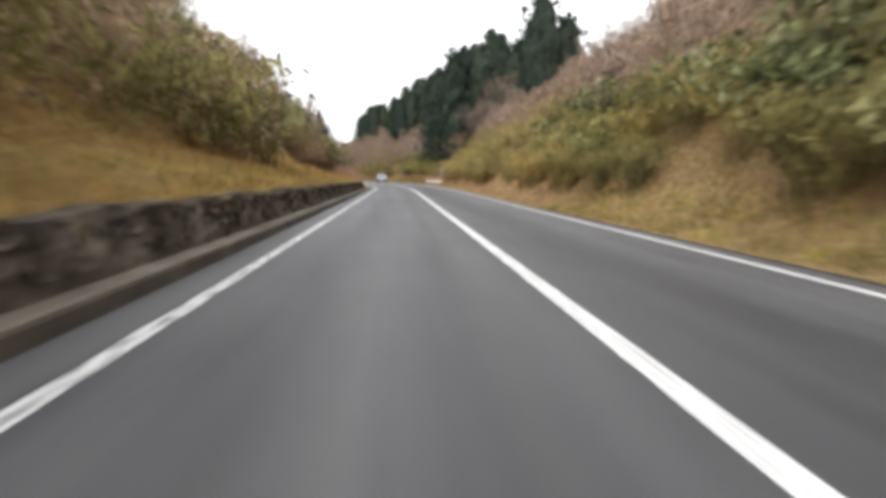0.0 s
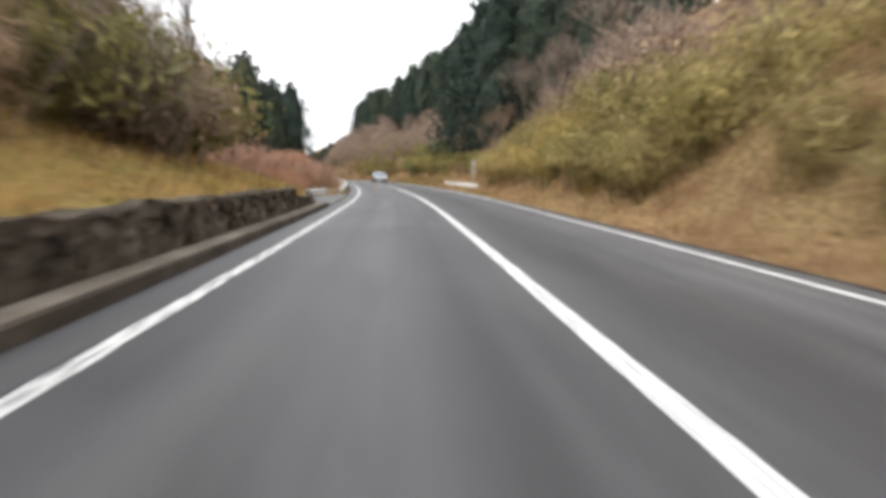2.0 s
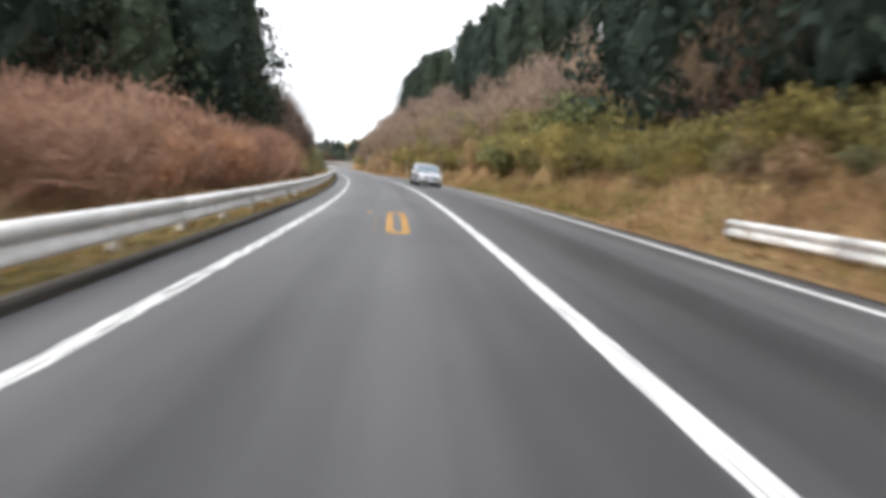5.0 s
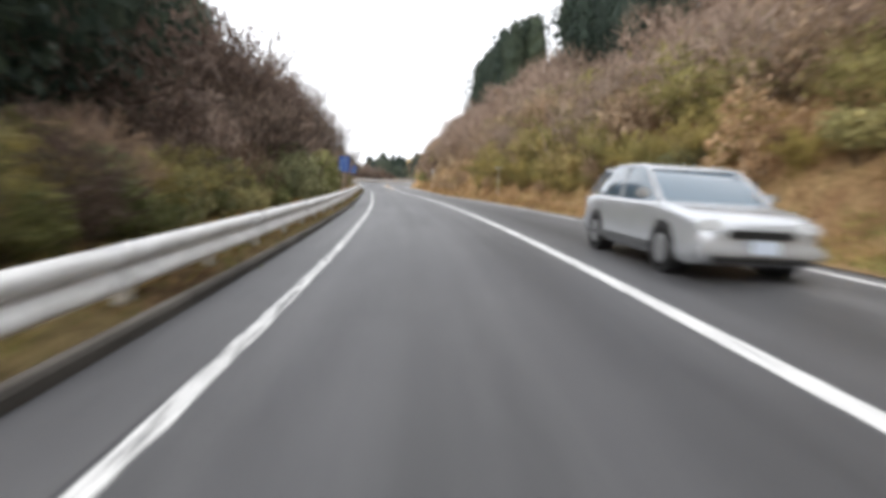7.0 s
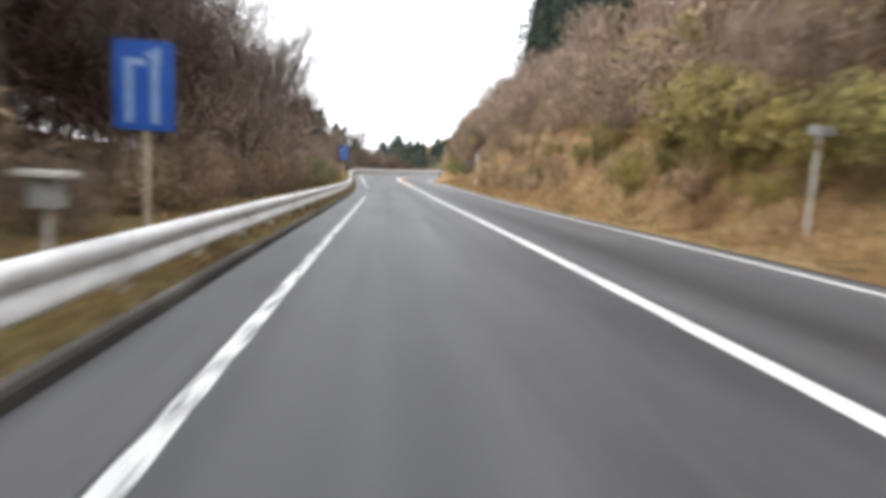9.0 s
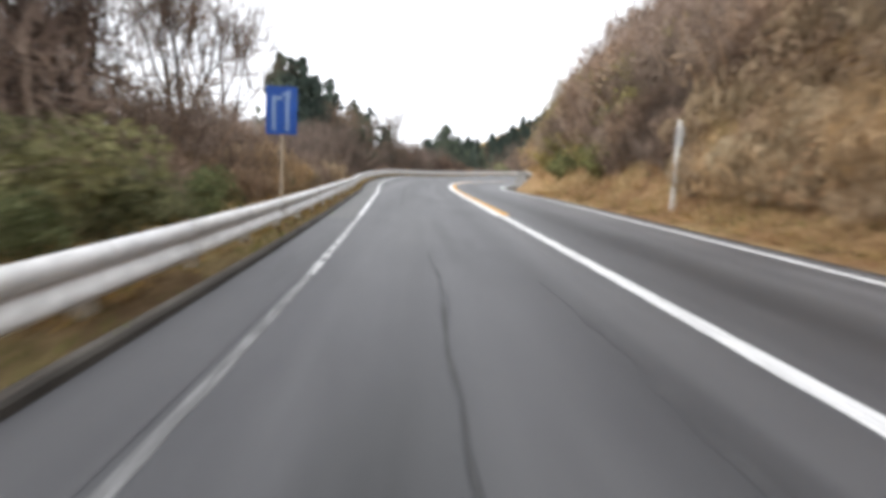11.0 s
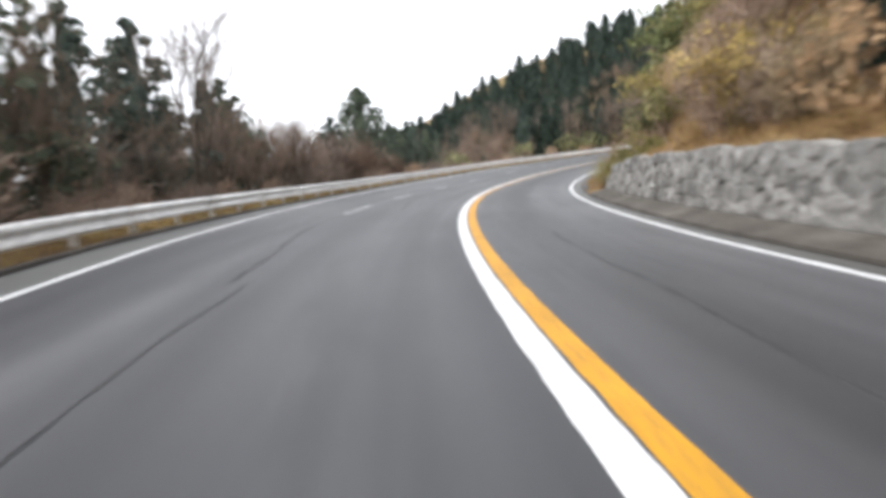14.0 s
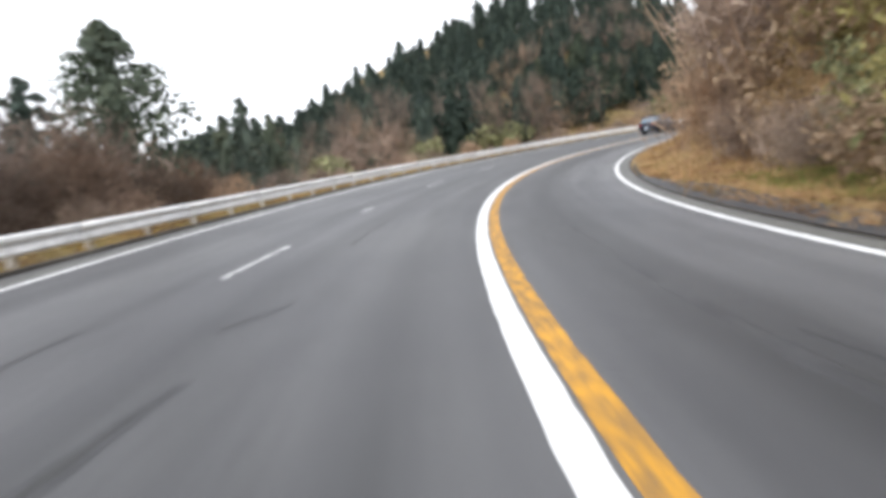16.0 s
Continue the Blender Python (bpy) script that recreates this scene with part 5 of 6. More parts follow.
left(deep_brush + brown_brush + deep_brush, 98, 132, 6.8, 10.5, 32, 1.4, (0.45, 0.7), "bare brown brush behind the guard rail", "brush", LW)
left(brown_brush, 178, 196, 7.8, 14, 16, 1.5, (0.8, 1.2), "bare brown brush behind the guard rail", "brush", LW)
left(deep_brush + deep_brush + brown_brush, 126, 182, 7.8, 15, 54, 1.5, (0.9, 1.6), "bare brown brush behind the guard rail", "brush", LW)
left(tall_deep, 138, 180, 9.6, 16, 38, 1.7, (1.15, 1.5), "bare brown brush behind the guard rail", "brush", LW)
left(near_green + deep_brush, 108, 136, 6.2, 7.6, 17, 1.2, (0.42, 0.6), "low green shrub close behind the guard rail", "bush", "shrubs behind the rail")
left(near_green, 135, 147.6, 6.3, 8.4, 15, 1.1, (0.75, 0.95), "full green shrub close behind the guard rail", "bush", "shrubs behind the rail")
left(brown_brush + russet, 149.6, 180, 6.4, 8.0, 24, 1.1, (0.4, 0.7), "brown dry undergrowth behind the guard rail", "bush", "shrubs behind the rail")
left(near_green, 174, 186, 5.9, 6.5, 11, 1.0, (0.28, 0.42), "low dark green undergrowth close behind the guard rail", "bush", "shrubs behind the rail")
left(near_green, 112, 147, 6.0, 6.5, 24, 1.1, (0.28, 0.4), "low green undergrowth close behind the guard rail", "bush", "shrubs behind the rail")
left(near_green, 166, 186, 6.4, 9.0, 16, 1.2, (0.5, 0.65), "dark green undergrowth behind the guard rail", "bush", "shrubs behind the rail")
left(brown_brush + brown_brush + pampas, 182, 206, 6.5, 8.0, 22, 1.1, (0.4, 0.65), "brown dry undergrowth behind the guard rail", "bush", "shrubs behind the rail")
left(brown_brush + dark_brush, 204, 240, 7.6, 9.2, 26, 1.4, (0.3, 0.5), "tan dry undergrowth behind the guard rail", "bush", "shrubs behind the rail")
left(dark_bare, 147, 184, 11.5, 17, 22, 2.0, (0.8, 1.1), "leafless grey-brown tree behind the guard rail", "bare tree", "bare trees on the left")
stand(bare, [(250, -12.5), (247, -13), (256, -16)], left_height, "dark leafless tree below the bend", "bare tree", "bare trees on the left", 37, (0.68, 0.8))
left(tall_deep, 106, 136, 11.5, 17, 20, 1.7, (0.55, 0.85), "dark tangled brush at the edge of the cedars", "brush", LW)
LC = "conifers below the bend"
stand(broad_cedar, [(217.6, -12.0), (219.5, -13.6), (222, -12.8), (224.5, -12.6), (226.5, -13.4), (229.5, -13.4), (232, -14.6)], left_height, "dark green conifer standing below the bend", "conifer tree", LC, 32, (1.15, 1.4))
stand(broad_cedar, [(236, -15.5), (240.5, -15.6), (245, -18), (252, -19)], left_height, "dark green conifer standing below the bend", "conifer tree", LC, 45, (0.98, 1.1))
stand(tall_deep, [(186, -10.5), (188, -11.5), (190, -12), (192, -13.5), (185, -12.5), (194, -15), (189, -14), (187, -15.5)], left_height, "tall dense brown brush behind the guard rail", "brush", LW, 40, (0.95, 1.15))
stand(airy_pine, [(229, -10.8), (237, -12.5), (233, -14.5), (243, -13), (239, -15), (255.5, -14.8), (257, -17), (234, -12.6)], left_height, "grey-green conifer with open branches below the bend", "conifer tree", LC, 38, (0.85, 1.1))
stand(bare, [(223, -9.6), (225.5, -10.8), (229, -9.4), (236, -9.8)], left_height, "dark leafless tree close behind the guard rail", "bare tree", "bare trees on the left", 39, (0.75, 0.92))
stand(lone_cedar, [(258.3, -14.3)], left_height, "lone full dark green conifer beside the bend", "conifer tree", LC, 33, (1.0, 1.02))
stand(broad_cedar, [(262.5, -14.5), (263.6, -13.2), (264.5, -15.2), (265.5, -17), (266.3, -14.0), (268, -20), (271, -22), (274.5, -20.5), (280, -19), (282, -21), (284, -17.5), (286, -19)], left_height, "small dark green conifer at the edge of the woods", "conifer tree", LC, 41, (0.65, 0.8))
left(dark_bare, 180, 191, 9.5, 15, 9, 1.6, (0.8, 1.0), "leafless tree behind the guard rail", "bare tree", "bare trees on the left")
stand(dark_bare, [(192.5, -9.2), (195, -10.4), (197.5, -9.6)], left_height, "tall thin leafless tree behind the guard rail", "bare tree", "bare trees on the left", 36, (0.85, 1.0))
left(bare, 230, 246, 10, 13, 12, 1.6, (0.42, 0.58), "leafless tree close below the bend", "bare tree", "bare trees on the left")
left(broad_cedar, 227, 249, 13, 19, 9, 2.2, (0.62, 0.95), "dark green conifer among bare trees below the bend", "conifer tree", LC)
left(bare, 216, 229, 10, 17, 18, 1.5, (0.66, 0.86), "leafless tree on the slope below the bend", "bare tree", "bare trees on the left")
left(bare, 216, 229, 8.8, 16, 10, 1.7, (0.6, 0.8), "leafless tree on the slope below the bend", "bare tree", "bare trees on the left")
left(bare, 229, 251.5, 11, 18, 22, 1.8, (0.55, 0.8), "leafless tree on the slope below the bend", "bare tree", "bare trees on the left")
stand(bare, [(153.5, -8.6), (157, -7.6), (160.5, -8.4), (164, -7.4), (168, -8.6), (172, -7.6), (176, -8.8)], left_height, "leafless tree close behind the guard rail", "bare tree", "bare trees on the left", 35, (0.75, 1.0))
left(pampas + russet, 188, 206, 6.2, 8.0, 18, 1.0, (0.4, 0.6), "tan dry grass clump behind the guard rail", "grass clump", "shrubs behind the rail")
left(near_green + olive, 193, 204, 6.6, 8.6, 12, 1.2, (0.35, 0.5), "pale green undergrowth behind the guard rail", "bush", "shrubs behind the rail")
left(dark_brush + brown_brush + brown_brush, 194, 226, 8.6, 16, 34, 1.5, (0.9, 1.35), "brown brush on the slope behind the guard rail", "brush", LW)
left(dark_brush + dark_brush + brown_brush, 226, 268, 8.6, 18, 40, 1.5, (0.45, 0.75), "brown brush on the slope behind the guard rail", "brush", LW)
left(tall_brush, 199, 213, 9.0, 14, 16, 1.5, (0.62, 0.8), "dense brown brush on the slope behind the guard rail", "brush", LW)
stand(broad_cedar, [(206.5, -14.2), (209, -16)], left_height, "small dark conifer below the guard rail", "conifer tree", LC, 44, (0.62, 0.7))
left(tall_brush, 216, 227, 9.6, 15, 16, 1.5, (0.75, 1.0), "tall dense grey-brown brush on the slope behind the guard rail", "brush", LW)
stand(tall_brush, [(246, -12), (247.5, -13.4), (249, -12.4), (250.5, -13.6), (252, -12.4), (253.5, -13.8), (255.2, -12.6), (256.6, -13.8), (249.5, -15.5), (252.5, -16)], left_height, "rounded grey-brown leafless brush below the bend", "brush", LW, 47, (0.8, 0.98))
stand(tall_deep, [(250.5, -10.8), (252.3, -10.4), (254, -11), (256, -11.2), (258, -11.6), (259.8, -12.4)], left_height, "dark tangled brush behind the guard rail", "brush", LW, 48, (0.5, 0.62))
left(tall_brush, 240, 262, 12.5, 21, 22, 1.9, (0.6, 0.85), "tall brown brush on the slope behind the guard rail", "brush", LW)
left(russet + brown_brush, 262, 325, 9.2, 13, 44, 1.5, (0.35, 0.6), "brown brush behind the guard rail", "brush", LW)
left(wood_cedar, 262, 286, 28, 62, 46, 2.2, (0.6, 0.85), "dark conifer in the woods below the bend", "conifer tree", "woods beyond the bend")
left(bare, 276, 326, 13, 40, 60, 2.2, (0.65, 0.95), "pale leafless tree on the wooded hill", "bare tree", "woods beyond the bend")
left(wood_cedar, 284, 331, 16, 66, 290, 1.5, (0.56, 0.84), "dark conifer on the wooded hill beyond the bend", "conifer tree", "woods beyond the bend")
left(bare, 266, 300, 14, 28, 34, 2.2, (0.45, 0.68), "pale leafless tree at the foot of the wooded hill", "bare tree", "woods beyond the bend")
left(russet + green + brown_brush, 266, 318, 12, 26, 34, 2.2, (0.9, 1.5), "dull green bush at the foot of the wooded hill", "bush", "woods beyond the bend")

plant_all()
for ob in PATTERNS:
    for child in list(ob.children_recursive):
        bpy.data.objects.remove(child)
    bpy.data.objects.remove(ob)


# ---- grass and litter on the verges ----
def tufts(name, spots, ground_of, mat, label, seed, length=0.28, blades=7):
    rng = np.random.default_rng(seed)
    n = len(spots)
    sp = np.asarray(spots)
    base = at(sp[:, 0], sp[:, 1], ground_of(sp[:, 0], sp[:, 1]))
    p0 = np.repeat(base, blades, 0) + rng.normal(size=(n * blades, 3)) * [0.12, 0.12, 0]
    p0[:, 2] -= 0.03
    way = unit(rng.normal(size=p0.shape) * 0.6 + [0, 0, 0.9])
    side = unit(np.cross(way, rng.normal(size=p0.shape)))
    L = length * rng.uniform(0.5, 1.4, (len(p0), 1))
    wd = 0.012
    v = np.stack([p0 - side * wd, p0 + side * wd, p0 + way * L + side * wd * 0.2 - [0, 0, 0.04], p0 + way * L - side * wd * 0.2 - [0, 0, 0.04]], 1).reshape(-1, 3)
    tagged(mesh_object(name, v, np.arange(len(v)).reshape(-1, 4), mat), label, "grass", kind="stuff")


rng = np.random.default_rng(7)
spots = [(rng.uniform(-6, 50), -rng.uniform(4.85, 8.8)) for _ in range(1500)]
spots += [(rng.uniform(-8, 54), -rng.uniform(4.5, 5.1)) for _ in range(700)]
tufts("bank_grass", spots, left_height, STRAW, "dry straw-coloured grass on the bank above the wall", 1)
tufts("bank_green_grass", [(rng.uniform(-8, 54), -rng.uniform(4.5, 6.4)) for _ in range(1100)], left_height, YELLOW_BLADE, "yellow-green grass along the top of the wall", 12, 0.2, 8)
s_ = rng.uniform(66, 275, 2600)
spots = np.stack([s_, left_edge(s_) - 0.42 - rng.uniform(0, 1.6, 2600) ** 1.3], -1)
tufts("verge_grass", spots, left_height, STRAW, "dry grass under the guard rail", 2, 0.22)
s_ = rng.uniform(70, 190, 1500)
tufts("verge_low_green_grass", np.stack([s_, left_edge(s_) - 0.2 - 0.9 * rng.uniform(0, 1, 1500)], -1), left_height, GRASS, "low green grass below the guard rail", 16, 0.13, 7)
s_ = rng.uniform(188, 268, 900)
tufts("rail_grass", np.stack([s_, left_edge(s_) - 0.25 - 0.9 * rng.uniform(0, 1, 900)], -1), left_height, YELLOW_BLADE, "yellow-green grass below the guard rail", 13, 0.12, 7)
n = 9000
spots = np.stack([rng.uniform(-6, 280, n), 4.5 + 4.2 * rng.uniform(0, 1, n) ** 1.2], -1)
spots = spots[(spots[:, 0] < 208) | (spots[:, 0] > 242) | (spots[:, 1] > 5.8)]
tufts("verge_litter_grass", spots[: n // 2], right_height, STRAW, "dry grass and litter on the far verge", 3, 0.26)
early = np.stack([rng.uniform(-8, 66, 2600), 4.5 + 3.4 * rng.uniform(0, 1, 2600)], -1)
tufts("verge_tan_grass", early, right_height, TAN, "pale tan dry grass on the far verge", 11, 0.3)
late = spots[n // 2 :]
tufts("verge_brown_grass", late[late[:, 0] > 60], right_height, RUST_BLADE, "brown dead grass on the far verge", 9, 0.34)
s_ = rng.uniform(58, 205, 1300)
tufts("verge_green_grass", np.stack([s_, 4.5 + 2.2 * rng.uniform(0, 1, 1300)], -1), right_height, GRASS, "patches of green grass on the far verge", 10, 0.18, 8)
for a, b in ((-4, 24), (96, 122)):
    s_ = rng.uniform(a, b, 800)
    tufts("verge_green_grass", np.stack([s_, 4.45 + 2.0 * rng.uniform(0, 1, 800)], -1), right_height, GRASS, "green and yellow grass on the far verge", 21 + a, 0.2, 8)
    s_ = rng.uniform(a, b, 800)
    tufts("verge_yellow_grass", np.stack([s_, 4.45 + 2.2 * rng.uniform(0, 1, 800)], -1), right_height, YELLOW_BLADE, "yellowing grass on the far verge", 31 + a, 0.22, 8)
s_ = rng.uniform(211, 246, 1900)
tufts("wall_top_grass", np.stack([s_, 5.45 + 2.2 * rng.uniform(0, 1, 1900)], -1), right_height, ORANGE_BLADE, "orange-brown dry grass above the stone wall", 15, 0.26, 8)
s_ = rng.uniform(62, 205, 2600)
tufts("bank_dead_grass", np.stack([s_, 5.1 + 2.4 * rng.uniform(0, 1, 2600)], -1), right_height, RUST_BLADE, "tall brown dead grass on the foot of the bank", 14, 0.5, 7)


def fallen(name, spots, ground_of, label, seed, size=0.11, mat=FALLEN):
    rng = np.random.default_rng(seed)
    sp = np.asarray(spots)
    p = at(sp[:, 0], sp[:, 1], ground_of(sp[:, 0], sp[:, 1]) + 0.03)
    v, f = leaves(p, unit(rng.normal(size=p.shape) * 0.4 + [0, 0, 1.0]), size, rng, 0.6, 0.0)
    tagged(mesh_object(name, v, f, mat), label, "leaf litter", kind="stuff")


s_ = rng.uniform(60, 262, 24000)
spots = np.stack([s_, 4.5 + 4.4 * rng.uniform(0, 1, 24000) ** 1.3], -1)
spots = spots[(s_ < 211) | (s_ > 242) | (spots[:, 1] > 5.4)]
fallen("leaf_litter", spots, right_height, "fallen brown leaves on the foot of the bank", 5)
s_ = rng.uniform(67, 262, 6000)
fallen("leaf_litter", np.stack([s_, left_edge(s_) - 0.24 - rng.uniform(0, 1.4, 6000)], -1), left_height, "fallen brown leaves under the guard rail", 6, 0.09, DULL_FALLEN)
spots = np.stack([rng.uniform(246, 255.5, 1500), rng.uniform(6.2, 8.4, 1500)], -1)
tufts("green_grass", spots, right_height, GRASS, "short green grass on the flat verge", 4, 0.14, 12)


# ---- signs and posts ----
def blue_sign(s, off, bottom, label):
    root = new("road_sign")
    tagged(root, label, "road sign")
    bm = bmesh.new()
    tube(bm, (0, 0, -0.3), (0, 0, bottom + 0.95), 0.038, sides=12)
    part("post", bm, BUFF_POST, root, "buff painted steel post")
    bm = bmesh.new()
    box(bm, -0.33, 0.33, -0.065, -0.045, bottom, bottom + 1.0, 0.006)
    board = part("board", bm, SIGN_BLUE, root, "blue sign board")
    for z in (0.2, 0.75):
        bm = bmesh.new()
        box(bm, -0.12, 0.12, -0.044, 0.045, bottom + z, bottom + z + 0.04, 0.005)
        part("clamp", bm, SIGN_GREY, root)
    bm = bmesh.new()
    box(bm, 0.085, 0.165, -0.071, -0.066, bottom + 0.08, bottom + 0.80)
    bmesh.ops.create_cone(bm, cap_ends=True, segments=3, radius1=0.12, radius2=0.12, depth=0.005, matrix=Matrix.Translation((0.125, -0.0685, bottom + 0.84)) @ pose(0, 0, 0, 90, 0, 0) @ pose(0, 0, 0, 0, 0, 90))
    part("arrow", bm, SIGN_PALE, board, "faded white straight arrow")
    bm = bmesh.new()
    box(bm, -0.20, -0.12, -0.071, -0.066, bottom + 0.08, bottom + 0.72)
    box(bm, -0.20, 0.02, -0.0705, -0.0662, bottom + 0.72, bottom + 0.80)
    part("arrow", bm, SIGN_PALE, board, "faded white bent arrow")
    root.matrix_world = place(s, off, float(left_height(s, off)), 0)


blue_sign(150.6, -5.36, 1.30, "blue lane sign with white arrows on a buff post")
blue_sign(187.35, -5.2, 1.62, "blue lane sign with white arrows on a buff post")


def marker_post(name, s, off, top, board, label, turn=0, mat=POST_STEEL, r=0.045):
    root = new(name)
    tagged(root, label, "post")
    g = float(right_height(s, off)) if off > 0 else float(left_height(s, off))
    bm = bmesh.new()
    tube(bm, (0, 0, -0.3), (0, 0, top - g), r, sides=12)
    part("post", bm, mat, root)
    for x0, x1, z0, z1 in board:
        bm = bmesh.new()
        box(bm, x0, x1, -0.06, -0.045, z0 - g, z1 - g, 0.006)
        part("plate", bm, SIGN_GREY if mat is POST_STEEL else SIGN_WHITE, root, "pale blank metal plate")
    root.matrix_world = place(s, off, g, turn)


marker_post("sign_post", 80.4, 5.95, 2.40, [(-0.17, 0.17, 1.48, 2.44)], "white post with a narrow pale plate on the verge")
marker_post("sign_post", 154.2, 5.75, 2.55, [(-0.28, 0.28, 2.36, 2.56)], "slim grey post with a small cross plate on the verge", r=0.03)
marker_post("sign_post", 191.6, 5.52, 2.92, [(-0.12, 0.12, 2.15, 2.75)], "white post with a narrow plate on the verge", r=0.07)
marker_post("sign_post", 198.5, 7.2, 3.0, [(-0.10, 0.10, 2.2, 2.7)], "slim white post on the bank", r=0.05)


def little_stand(s, off):
    root = new("box_stand")
    tagged(root, "small roofed white box on a post behind the rail", "roadside box")
    bm = bmesh.new()
    tube(bm, (0, 0, -0.3), (0, 0, 0.58), 0.045)
    part("post", bm, POST_STEEL, root)
    bm = bmesh.new()
    box(bm, -0.15, 0.15, -0.13, 0.13, 0.56, 0.905, 0.01)
    part("box", bm, SIGN_GREY, root)
    bm = bmesh.new()
    box(bm, -0.28, 0.28, -0.22, 0.22, 0.90, 0.98, 0.015)
    part("roof", bm, POST_STEEL, root, "pale flat roof")
    root.matrix_world = place(s, off, float(left_height(s, off)), 0, 0.84)


little_stand(149.2, -5.72)


# ---- cars ----
def ring(width, zs, x_scale=1.0):
    return [(-width * a * x_scale, z) for a, z in zs] + [(width * a * x_scale, z) for a, z in zs[::-1]]


def loft(sections, mat, name, parent, smooth=True, label=""):
    n = len(sections[0][1])
    v = [(x, y, z) for y, sec in sections for x, z in sec]
    f = grid_faces(len(sections), n, True).tolist() + [list(range(n)), [(len(sections) - 1) * n + i for i in range(n)][::-1]]
    ob = under(mesh_object(name, v, f, mat, smooth=False), parent)
    if label:
        tagged(ob, label)
    bm = bmesh.new()
    bm.from_mesh(ob.data)
    bmesh.ops.recalc_face_normals(bm, faces=bm.faces)
    bm.to_mesh(ob.data)
    bm.free()
    if smooth:
        ob.data.polygons.foreach_set("use_smooth", [True] * len(ob.data.polygons))
        mod = ob.modifiers.new("round", "BEVEL")
        mod.width, mod.segments, mod.limit_method, mod.angle_limit = 0.035, 2, "ANGLE", radians(28)
    return ob


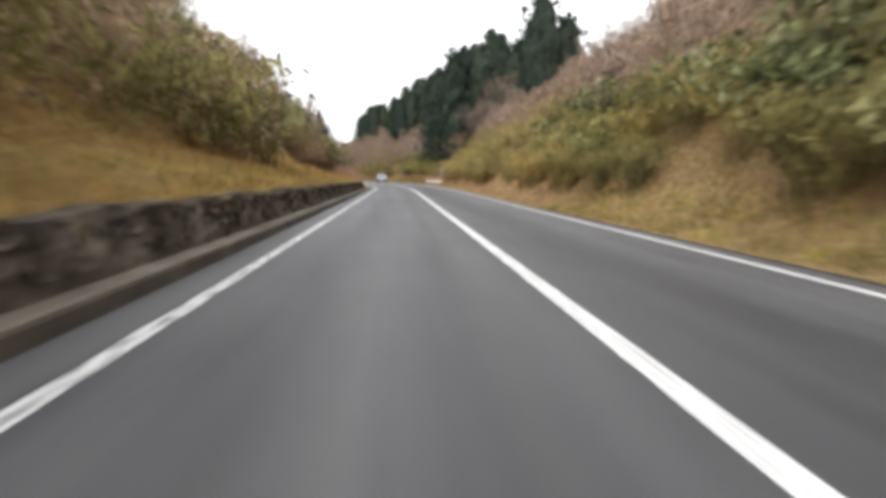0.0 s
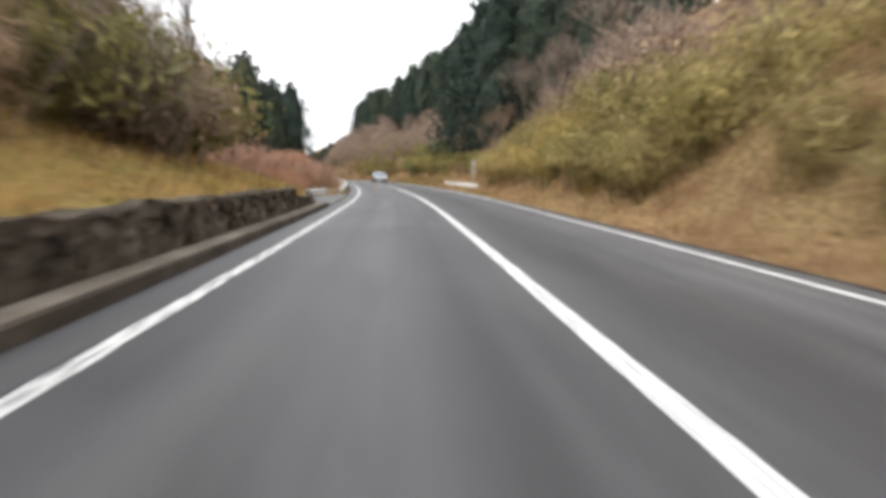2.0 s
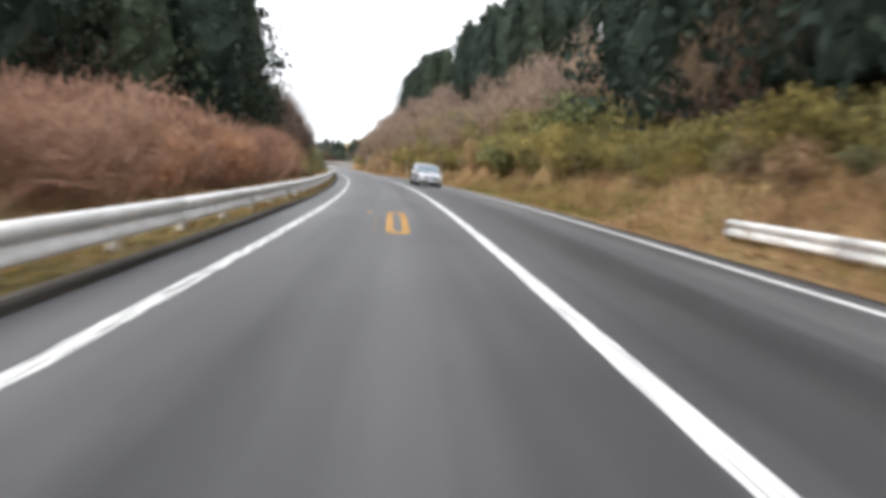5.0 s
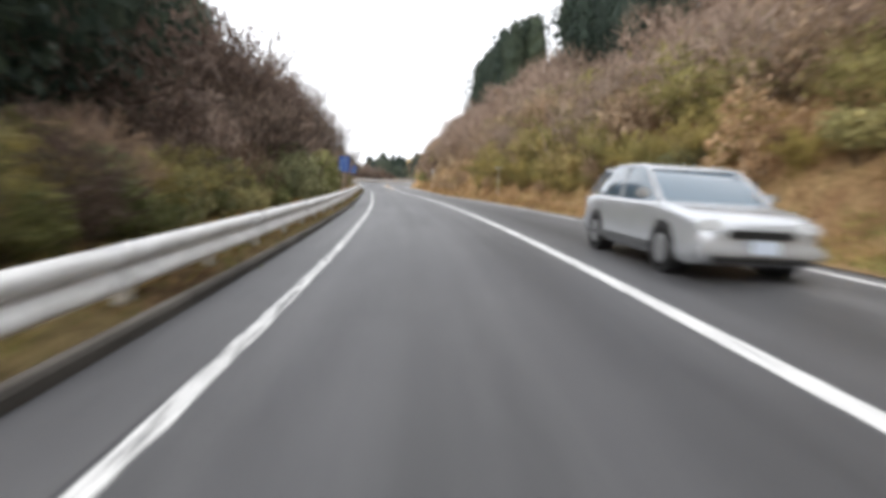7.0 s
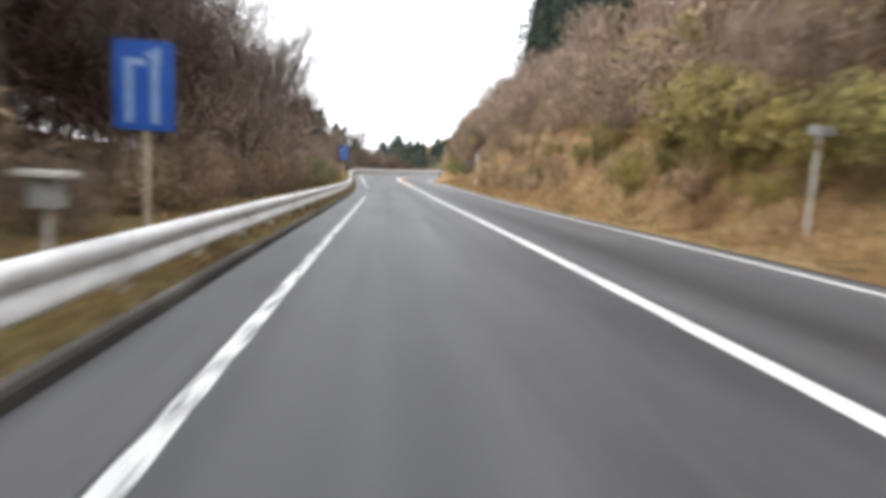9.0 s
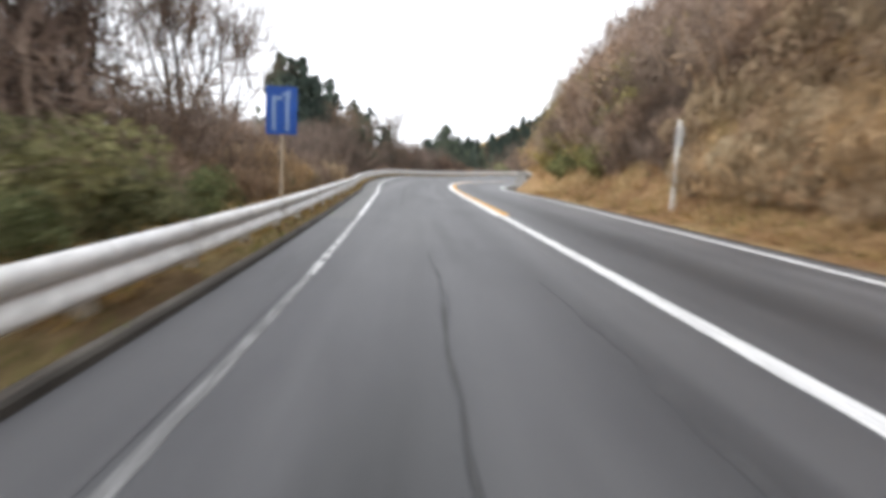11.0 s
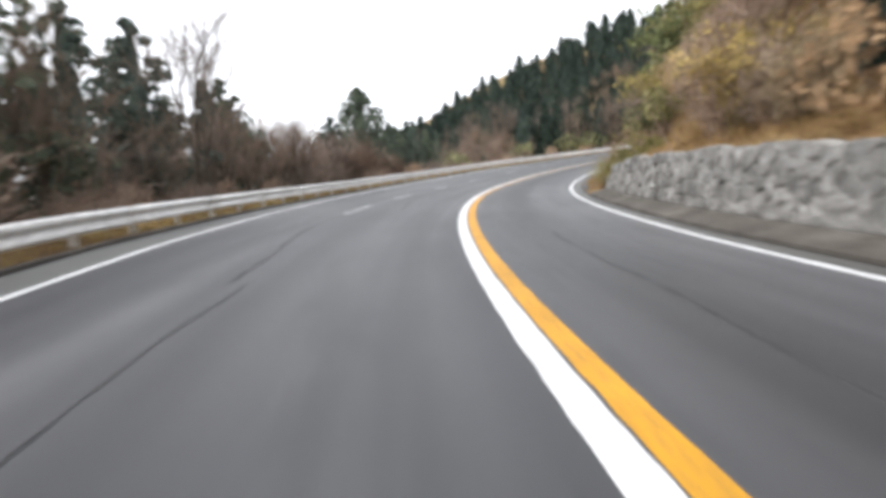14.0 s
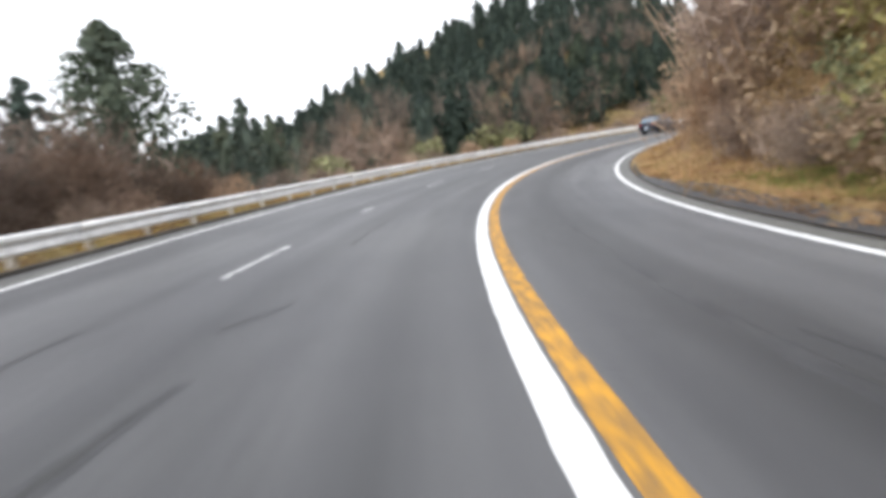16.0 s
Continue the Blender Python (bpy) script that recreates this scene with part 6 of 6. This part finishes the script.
def car(paint, label, tail_only=False):
    """A four-door saloon 4.5 m long; its front looks towards -y, wheels on z = 0."""
    root = new("car")
    tagged(root, label, "car")
    lower = lambda w, zb, zt, tuck=0.93: [(-w * tuck, zb), (-w, zb + 0.14), (-w * 1.0, (zb + zt) / 2), (-w * 0.97, zt - 0.06), (-w * 0.86, zt), (w * 0.86, zt), (w * 0.97, zt - 0.06), (w, (zb + zt) / 2), (w, zb + 0.14), (w * tuck, zb)]
    loft([(-2.20, lower(0.62, 0.28, 0.62)), (-2.12, lower(0.76, 0.21, 0.72)), (-1.95, lower(0.83, 0.18, 0.80)), (-1.6, lower(0.85, 0.18, 0.87)), (-1.05, lower(0.85, 0.18, 0.93)), (0.9, lower(0.85, 0.18, 0.96)), (1.5, lower(0.85, 0.20, 0.97)), (2.1, lower(0.82, 0.24, 0.94)), (2.24, lower(0.72, 0.30, 0.86))], paint, "body", root)
    cab = lambda w, zt: [(-w, 0.90), (-w * 0.95, 0.90 + (zt - 0.90) * 0.5), (-w * 0.83, zt), (w * 0.83, zt), (w * 0.95, 0.90 + (zt - 0.90) * 0.5), (w, 0.90)]
    loft([(-1.10, cab(0.76, 0.915)), (-0.70, cab(0.785, 1.20)), (-0.32, cab(0.79, 1.38)), (0.10, cab(0.79, 1.42)), (0.95, cab(0.79, 1.42)), (1.4, cab(0.78, 1.36)), (1.95, cab(0.74, 0.98))], CAR_GLASS, "cabin_glass", root)
    roof = lambda w, z: [(-w, z - 0.05), (-w * 0.93, z), (w * 0.93, z), (w, z - 0.05)]
    loft([(-0.38, roof(0.665, 1.40)), (-0.05, roof(0.675, 1.455)), (0.95, roof(0.675, 1.46)), (1.45, roof(0.655, 1.40))], paint, "roof", root)
    for sx in (-1, 1):
        for a, b in (((0.765, -1.08, 0.92), (0.665, -0.36, 1.38)), ((0.785, 0.33, 0.93), (0.672, 0.36, 1.42)), ((0.755, 1.88, 0.98), (0.655, 1.42, 1.38))):
            bm = bmesh.new()
            tube(bm, (a[0] * sx, a[1], a[2]), (b[0] * sx, b[1], b[2]), 0.038, 0.032, 6)
            part("pillar", bm, paint, root)
        bm = bmesh.new()
        box(bm, sx * 0.92 - 0.09, sx * 0.92 + 0.09, -0.88, -0.76, 0.95, 1.08, 0.03)
        part("mirror", bm, paint, root)
        bm = bmesh.new()
        box(bm, sx * 0.60 - 0.15, sx * 0.60 + 0.15, -2.19, -1.95, 0.58, 0.74, 0.04)
        part("headlight", bm, LAMP_GLASS, root, "clear headlight")
        bm = bmesh.new()
        box(bm, sx * 0.58 - 0.20, sx * 0.58 + 0.20, 2.10, 2.24, 0.66, 0.82, 0.03)
        part("tail_light", bm, TAIL_RED, root, "red tail light")
        bm = bmesh.new()
        box(bm, sx * 0.862 - 0.012, sx * 0.862 + 0.012, -1.0, 1.35, 0.26, 0.36, 0.008)
        part("sill", bm, GREY_CAR, root)
        for y in (-0.28, 0.62):
            bm = bmesh.new()
            box(bm, sx * 0.862 - 0.014, sx * 0.862 + 0.014, y + 0.35, y + 0.52, 0.76, 0.79, 0.006)
            part("door_handle", bm, paint, root)
        for y in (-1.38, 1.30):
            wheel = new("wheel")
            wheel.parent = root
            bm = bmesh.new()
            tube(bm, (sx * 0.66, y, 0.31), (sx * 0.862, y, 0.31), 0.31, sides=28)
            bmesh.ops.bevel(bm, geom=[e for e in bm.edges if e.is_manifold and e.calc_face_angle(0) > 1.0], offset=0.03, segments=2, affect="EDGES")
            part("tyre", bm, TYRE, wheel)
            bm = bmesh.new()
            tube(bm, (sx * 0.858, y, 0.31), (sx * 0.870, y, 0.31), 0.195, 0.18, 20)
            part("rim", bm, RIM, wheel, "silver wheel rim")
            bm = bmesh.new()
            tube(bm, (sx * 0.60, y, 0.33), (sx * 0.857, y, 0.33), 0.355, sides=24)
            part("wheel_arch", bm, BLACK, root)
    bm = bmesh.new()
    box(bm, -0.40, 0.40, -2.235, -2.17, 0.53, 0.63, 0.02)
    part("grille", bm, BLACK, root, "black radiator grille")
    bm = bmesh.new()
    box(bm, -0.80, 0.80, -2.29, -2.05, 0.30, 0.47, 0.05)
    part("bumper", bm, paint, root)
    bm = bmesh.new()
    box(bm, -0.62, 0.62, -2.292, -2.26, 0.245, 0.315, 0.01)
    part("air_intake", bm, BLACK, root)
    bm = bmesh.new()
    box(bm, -0.80, 0.80, 2.06, 2.31, 0.36, 0.56, 0.05)
    part("rear_bumper", bm, paint, root)
    for y in (-2.305, 2.315):
        bm = bmesh.new()
        box(bm, -0.165, 0.165, y - 0.008, y + 0.008, 0.36, 0.52, 0.004)
        part("number_plate", bm, SIGN_WHITE, root, "plain pale plate")
    return root


silver = car(SILVER_CAR, "silver four-door saloon in the oncoming lane")
silver.matrix_world = place(120.3, 1.88, 0, 0, 1.03)
dark = car(DARK_CAR, "dark saloon driving ahead round the bend")
dark.matrix_world = place(295.0, -1.6, 0, 180)
